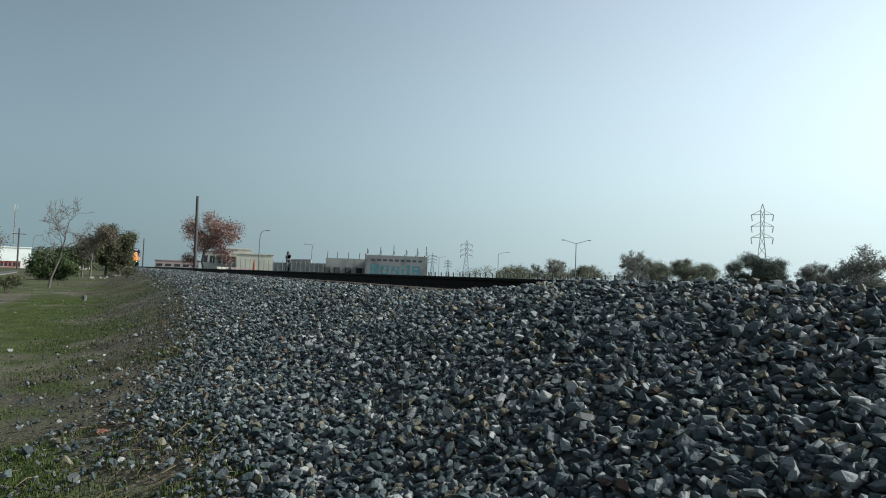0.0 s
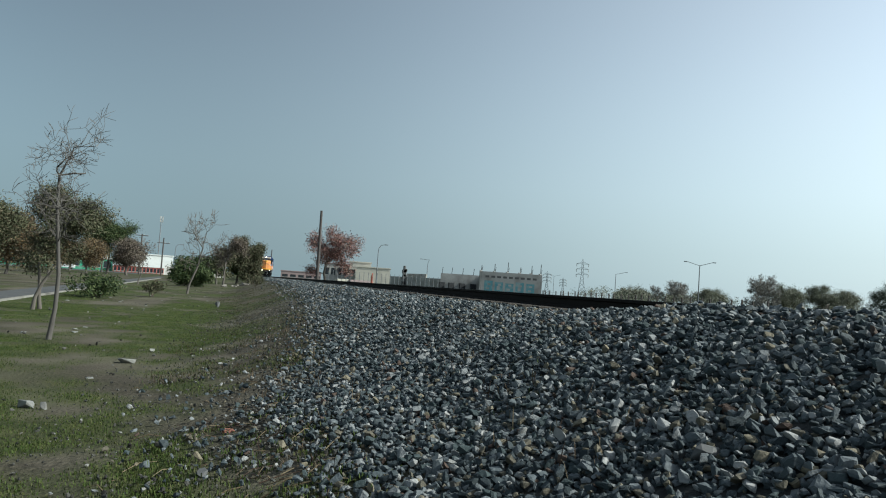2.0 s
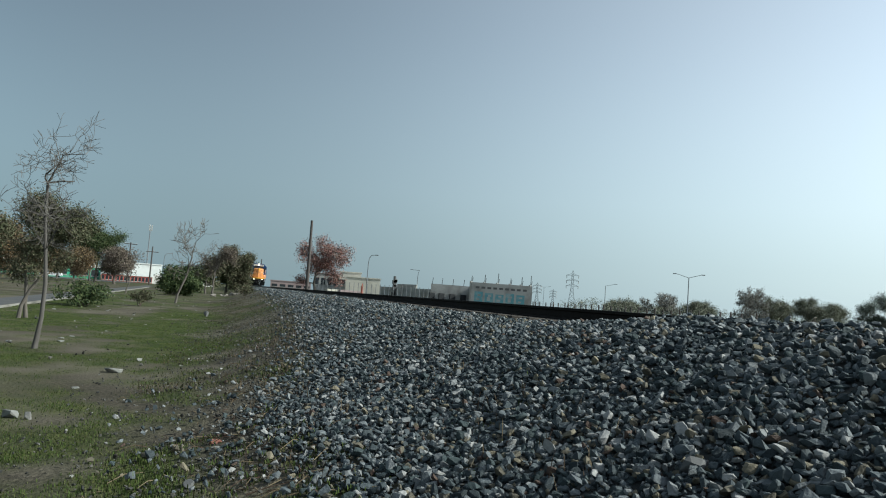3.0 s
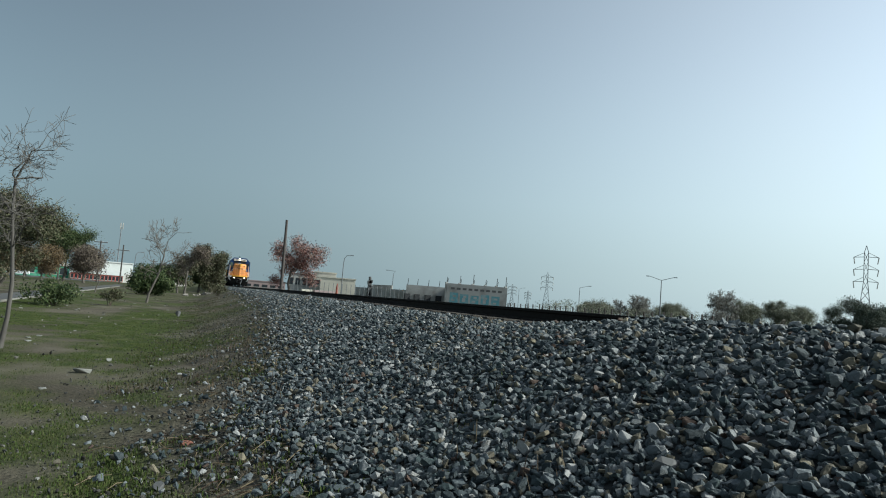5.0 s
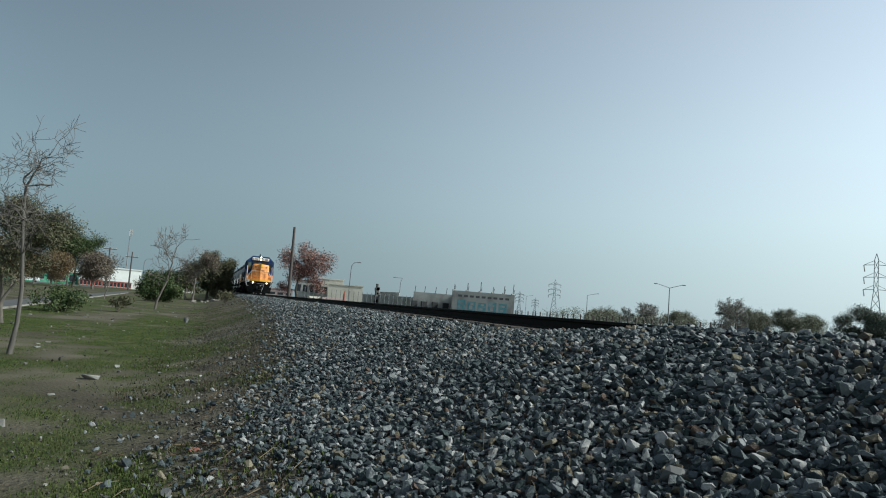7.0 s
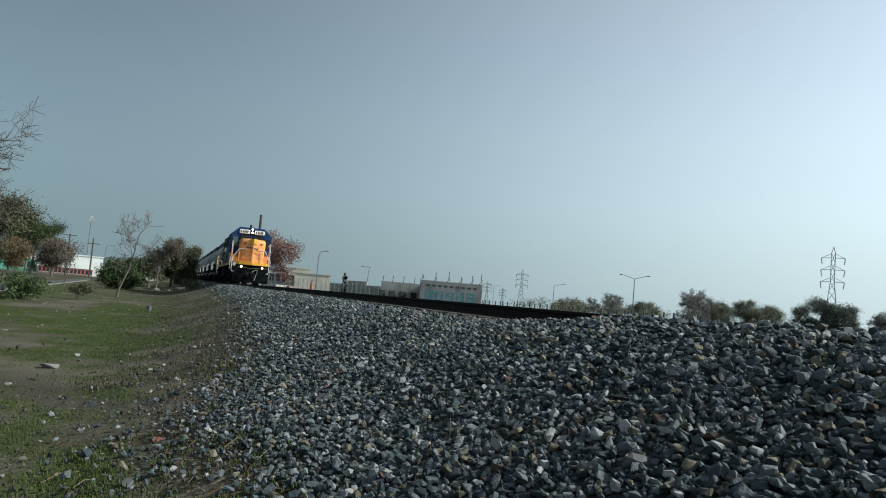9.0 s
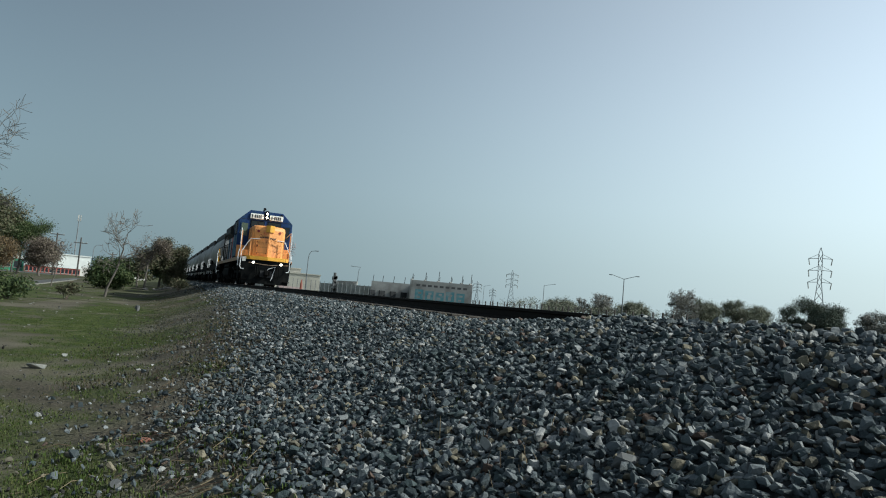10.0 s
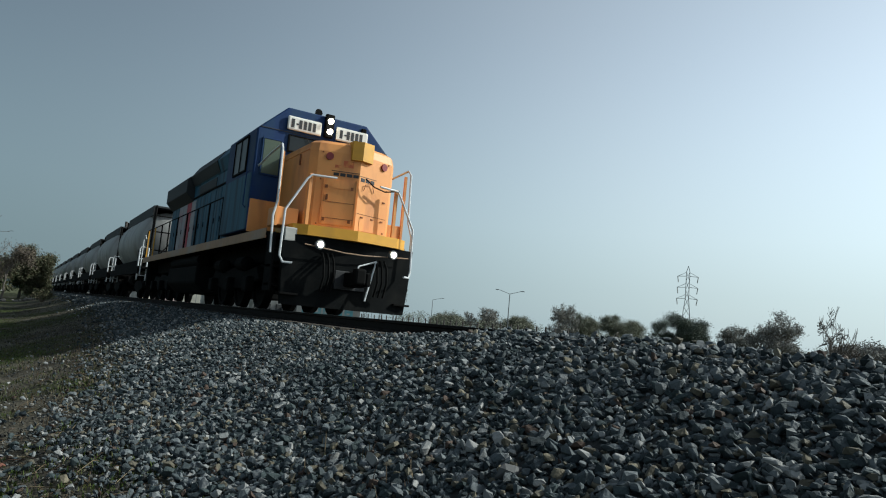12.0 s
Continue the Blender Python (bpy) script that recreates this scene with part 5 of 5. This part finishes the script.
building("warehouse", "cream rendered low warehouse", 9.2, 12.0, 215, 6.2, 12, M_CREAM, M_CREAM, 0)
building("warehouse", "grey upper block of the warehouse", 6.6, 9.6, 235, 7.0, 10, M_CONCRETE, M_ROOF, 6, (3.5, 5.8))
building("warehouse", "cream roof block of the warehouse", 8.6, 10.4, 228, 8.0, 8, M_CREAM, M_CREAM, 3, (4.2, 5.6))
building("long_shed", "long dusty pink shed with dark roof", 3.2, 6.4, 270, 3.9, 14, M_PINK, M_PINK, 5, (1.8, 2.8))
for k, (t_, c) in enumerate(((8.6, M_YELLOW), (9.6, M_CONE))):
    x, y = polar(t_, 170)
    single("freight_container", Shape().box((-3, -1.2, 0), (3, 1.2, 2.0), 0.05).box((-2.9, -1.25, 0.3), (-1.2, -1.2, 1.8), 0.02), M_CREAM if k == 0 else M_PINK, "faded cream steel container" if k == 0 else "faded dull red steel container", "container", at=pose(x, y, 0, 0, 0, 8))
x, y = polar(10.55, 160)
single("traffic_barrier", Shape().lathe((0, 0, 0), (0, 0, 3.8), [(0, 0.6), (0.04, 0.6), (0.05, 0.35), (0.8, 0.25), (0.97, 0.08), (1, 0.06)], 12), M_CONE, "tall orange and red marker cone", "marker", at=pose(x, y, 0))

fence = holder("post_fence", "row of dark concrete fence posts across the track", "fence")
post_shape = Shape().box((-0.08, -0.08, -0.2), (0.08, 0.08, 2.45), 0.015).mesh("post", M_WOODPOLE)
for k in range(44):
    p = new("post", post_shape)
    p.parent = fence
    p.matrix_basis = pose(55 + random.uniform(-0.2, 0.2), 62 + 1.87 * k, random.uniform(-0.12, 0.06), random.uniform(-2, 2), random.uniform(-3, 3), 0)
for z in (0.9, 1.5, 2.05):
    part("wire", Shape().tube([(55, 62, z), (55, 143, z)], 0.012, 4), M_GREYSTEEL, fence)
fence2 = holder("yard_fence", "thin steel yard fence", "fence")
for k in range(26):
    x, y = polar(7 + 0.36 * k, 130)
    part("post", Shape().tube([(x, y, 0), (x, y, 3.4)], 0.05, 5), M_GREYSTEEL, fence2)

# ---- things on the field's far side ----
pathway = sheet("asphalt_path", [-8.9, -8.5, -8.1, -7.8, -7.45], steps(14, 60, 1.0, -30, 130), lambda x, y: ground_z(x - 0.03 * max(0, y - 26), y) + 0.03, M_ASPHALT)
for v in pathway.data.vertices:
    v.co.x -= 0.045 * (v.co.y - 26)
    v.co.z = 0.07
tagged(pathway, "narrow worn grey asphalt path", "path", kind="structure")
kerb = Shape()
for k in range(60):
    y = -10 + k * 2.0
    x = -7.38 - 0.045 * (y - 26)
    x2 = -7.38 - 0.045 * (y + 1.97 - 26)
    kerb.add([(x, y, -0.1), (x + 0.12, y, -0.1), (x2 + 0.12, y + 1.97, -0.1), (x2, y + 1.97, -0.1), (x, y, 0.08), (x + 0.1, y, 0.08), (x2 + 0.1, y + 1.97, 0.08), (x2, y + 1.97, 0.08)], [[0, 1, 2, 3], [7, 6, 5, 4], [0, 4, 5, 1], [1, 5, 6, 2], [2, 6, 7, 3], [3, 7, 4, 0]])
single("kerb", kerb, M_KERB, "pale concrete kerb of the path", "kerb", kind="structure")
road = sheet("road", [-160, -100, -60, -20], [150, 165, 178], lambda x, y: 0.05, M_ASPHALT)
tagged(road, "far asphalt road", "road", kind="structure")
building("market_hall", "long low market with green walls and white roof edge", -17.5, -9.2, 195, 2.9, 14, M_GREENWALL, M_WHITEWALL, 12, (0.8, 2.4), 0.75)
building("red_shop", "low red and white painted shops", -9.1, -5.6, 190, 1.6, 10, M_REDWALL, M_WHITEWALL, 14, (0.3, 1.3), 0.75)
building("white_hall", "large white hall behind the shops", -8.4, -5.0, 240, 5.6, 20, M_WHITEWALL, M_WHITEWALL, 0)
wall_holder = holder("boundary_wall", "long grey boundary wall", "wall")
wall_run(wall_holder, -5.6, 190, -1.0, 230, 2.2, 0.2, M_CONCRETE)
lean_pole("utility_pole", "tall grey utility pole with a crossarm", -7.35, 150, 8.2, 0.17, 0.12, arms=((7.9, 2.4),))
lean_pole("utility_pole", "grey utility pole with a crossarm", -5.8, 155, 8.0, 0.17, 0.12, arms=((6.9, 2.4),))
lean_pole("utility_pole", "slim grey utility pole by the road", -9.9, 140, 7.5, 0.15, 0.11)
lean_pole("utility_pole", "short grey utility pole", -3.6, 210, 7.2, 0.16, 0.12, arms=((6.6, 2.0),))
x, y = polar(-6.1, 250)
mast = holder("telecom_mast", "slender white telecom mast", "mast", pose(x, y, 0))
part("shaft", Shape().tube([(0, 0, 0), (0, 0, 17.5)], [0.22, 0.14], 10), M_GREYSTEEL, mast, smooth=True)
for k in range(3):
    w = 2.1 * k
    part("antenna", Shape().box((0.45 * math.cos(w) - 0.15, 0.45 * math.sin(w) - 0.1, 17.0), (0.45 * math.cos(w) + 0.15, 0.45 * math.sin(w) + 0.1, 19.0), 0.03), M_CONCRETE, mast)
street_lamp("curved street lamp by the road", -8.7, 200, 8.6, (1,), 1.2, True, 10)
street_lamp("curved street lamp by the road", -4.9, 190, 8.0, (1,), 1.2, True, 10)


def car(x, y, turn):
    c = holder("parked_car", "white parked hatchback by the road", "car", pose(x, y, 0.05, 0, 0, turn))
    body = part("body", Shape().prism([(-2.1, 0.25), (-2.12, 0.7), (-1.9, 0.85), (-1.1, 0.95), (-0.5, 1.42), (1.1, 1.45), (1.75, 1.0), (2.05, 0.9), (2.1, 0.3)], 1, -0.85, 0.85, 0.06), M_CAR, c)
    part("side_glass", Shape().prism([(-0.95, 0.97), (-0.45, 1.36), (1.0, 1.38), (1.5, 1.0)], 1, -0.87, -0.84), M_DARKWIN, body)
    for wx in (-1.3, 1.3):
        for wy in (-0.78, 0.78):
            wh = part("wheel", Shape().lathe((wx, wy - 0.1, 0.31), (wx, wy + 0.1, 0.31), [(0, 0.24), (0.15, 0.31), (0.85, 0.31), (1, 0.24)], 18), M_GRIME, c)
            part("rim", Shape().lathe((wx, wy - 0.11, 0.31), (wx, wy + 0.11, 0.31), [(0, 0.18), (1, 0.18)], 12), M_GREYSTEEL, wh)


x, y = polar(-12.35, 172)
car(x, y, 4)

# ---- small things on the field ----
def chunk(name, label, category, x, y, size, material, seed, flat=0.6):
    r = np.random.default_rng(seed)
    sv, sf = STONES[seed % len(STONES)]
    v = sv / np.abs(sv).max(0) * r.uniform(0.93, 1.07, sv.shape) * np.array([size, size * 0.75, size * flat]) * 0.5
    s = Shape().add(v.tolist(), sf.tolist())
    return single(name, s, material, label, category, at=pose(x, y, ground_z(x, y) + size * flat * 0.3, 0, 0, 40 * seed))


chunk("white_bag", "crumpled white plastic bag on the grass", "litter", -1.47, 10.95, 0.27, M_LITTER, 1, 0.35)
chunk("white_stone", "pale rock on the grass", "rock", -1.3, 12.6, 0.11, M_LITTER, 2)
chunk("white_stone", "rounded pale rock on the grass", "rock", -1.85, 7.5, 0.17, M_LITTER, 3)
chunk("white_stone", "pale block by the turf", "rock", 0.03, 5.5, 0.09, M_LITTER, 4)
chunk("broken_tile", "broken orange red brick piece", "brick", 0.02, 5.85, 0.12, M_TILE, 5, 0.3)
chunk("boundary_stone", "upright grey stone in the grass", "rock", -0.75, 29.3, 0.28, M_ROOF, 6, 1.1)
chunk("dark_stone", "dark rounded stone by the turf", "rock", -0.12, 4.6, 0.10, M_ROOF, 7)
chunk("boulder", "smooth grey boulder among the ballast", "rock", 1.9, 2.45, 0.13, M_ROOF, 8, 0.7)
for k in range(16):
    chunk("rubble", "pale rubble lump on the field", "rubble", random.uniform(-1.5, 1.2), random.uniform(72, 84), random.uniform(0.25, 0.7), M_BARK_PALE, 20 + k, 0.5)
for k in range(40):
    chunk("litter_scrap", "small pale scrap of litter on the grass", "litter", random.uniform(-7, -1), random.uniform(9, 55), random.uniform(0.06, 0.18), M_LITTER, 50 + k, 0.25)


def blades(name, places, low, high, width, material, label, parent, many=6, spread=0.07):
    rnd = random.Random(11)
    v, f = [], []
    for x, y in places:
        z = ground_z(x, y)
        for _ in range(many):
            a, h = rnd.uniform(0, 6.28), rnd.uniform(low, high)
            bx, by = x + rnd.gauss(0, spread), y + rnd.gauss(0, spread)
            tx, ty = bx + math.cos(a) * h * 0.5, by + math.sin(a) * h * 0.5
            wx, wy = -math.sin(a) * width, math.cos(a) * width
            k = len(v)
            v += [(bx - wx, by - wy, z - 0.01), (bx + wx, by + wy, z - 0.01), ((bx + tx) / 2 + wx * 0.7, (by + ty) / 2 + wy * 0.7, z + h * 0.7), ((bx + tx) / 2 - wx * 0.7, (by + ty) / 2 - wy * 0.7, z + h * 0.7), (tx, ty, z + h)]
            f += [(k, k + 1, k + 2, k + 3), (k + 3, k + 2, k + 4)]
    me = bpy.data.meshes.new(name)
    me.from_pydata(v, [], f)
    me.materials.append(material)
    ob = new(name, me)
    ob.parent = parent
    return tagged(ob, label, kind="stuff")


rnd = random.Random(3)
turf = []
while len(turf) < 19000:
    y = 3.5 + 32 * rnd.random() ** 1.7
    x = rnd.uniform(-0.45 * y - 1.5, 1.0)
    if cover(x, y) > 0.45 + 0.3 * rnd.random():
        turf.append((x, y))
blades("grass", turf, 0.005, 0.022, 0.0042, L_GRASS, "short bright green grass in patches", ground, 10, 0.1)
tufts = [(0.1, 4.4), (0.55, 4.9), (0.8, 5.2), (0.65, 5.7), (0.3, 6.2), (0.0, 5.0), (0.9, 4.5), (0.5, 6.8), (0.35, 4.7), (0.5, 4.4), (0.2, 5.3), (0.75, 4.55), (-0.1, 6.0), (1.75, 4.1), (1.5, 3.6), (2.6, 5.4), (2.2, 4.9)]
blades("weeds", [(x + rnd.gauss(0, 0.12), y + rnd.gauss(0, 0.12)) for x, y in tufts for _ in range(22)], 0.008, 0.042, 0.0045, L_GRASS, "fresh green weeds among the stones", ground, 8, 0.04)
dry = [(0.9, 5.6), (1.2, 6.4), (0.7, 7.2), (1.6, 4.3), (1.9, 5.6), (1.0, 9), (1.5, 11), (0.8, 13), (1.7, 3.3), (0.4, 8.2), (2.1, 7.6)]
blades("dry_weeds", [(x + rnd.gauss(0, 0.22), y + rnd.gauss(0, 0.3)) for x, y in dry for _ in range(9)], 0.04, 0.14, 0.003, L_STRAW, "dry brown weed stalks among the stones", ground, 5, 0.06)


brow = []
while len(brow) < 2300:
    y = 9 + 45 * rnd.random() ** 1.3
    x = rnd.uniform(-0.9, edge_of_bed(y) + 0.1)
    if bump_at(x, y, 1.2, 21) > -0.12:
        brow.append((x, y))
blades("brow_grass", brow[:1900], 0.012, 0.045, 0.006, L_VERGE, "dull green and brownish grass on the brow of the bank", ground, 8, 0.09)
blades("brow_stalks", brow[1900:], 0.015, 0.055, 0.003, L_STRAW, "dry stalks on the brow of the bank", ground, 6, 0.09)


# dead twigs lying on the bare earth of the bank's foot
sticks = Shape()
for _ in range(520):
    y = 3.2 + 14 * rnd.random() ** 1.5
    x = rnd.gauss(edge_of_bed(y) - 0.45, 0.45)
    a, ln = rnd.uniform(0, 6.28), rnd.uniform(0.05, 0.26)
    x2, y2 = x + math.cos(a) * ln, y + math.sin(a) * ln
    xm, ym = (x + x2) / 2 + rnd.gauss(0, 0.015), (y + y2) / 2 + rnd.gauss(0, 0.015)
    sticks.tube([(x, y, ground_z(x, y) + 0.012), (xm, ym, ground_z(xm, ym) + rnd.uniform(0.015, 0.05)), (x2, y2, ground_z(x2, y2) + 0.015)], [0.0035, 0.003, 0.0018], 4)
dead = new("dead_twigs", sticks.mesh("dead_twigs", L_STRAW))
dead.parent = ground
tagged(dead, "dry brown twigs and stalks lying on the earth", kind="stuff")


# ---- what moves ----
def ahead(t):
    """How far the locomotive's front still is along the track."""
    return 12.12 + 13.61 * (12 - t) + 0.057 * (12 - t) ** 2


def motions():
    times = [0.5 * k for k in range(25)]
    walk(loco, [(t, pose(TRACK_X, ahead(t), RAIL_Z)) for t in times])
    for k, w in enumerate(wagons):
        walk(w, [(t, pose(TRACK_X, ahead(t) + WAGON_FIRST + WAGON_PITCH * k, RAIL_Z)) for t in times])
    ticks = [k / FPS for k in range(361)]
    for wheel, y in LOCO_WHEELS:
        walk(wheel, [(t, pose(0, y, 0.50, math.degrees((ahead(0) - ahead(t)) / 0.50))) for t in ticks])
    for w in wagons:
        for wheel in [c for c in w.children if c.name.startswith("wheelset")]:
            y = wheel.matrix_basis.translation.y
            walk(wheel, [(t, pose(0, y, 0.46, math.degrees((ahead(0) - ahead(t)) / 0.46))) for t in ticks])


motions()
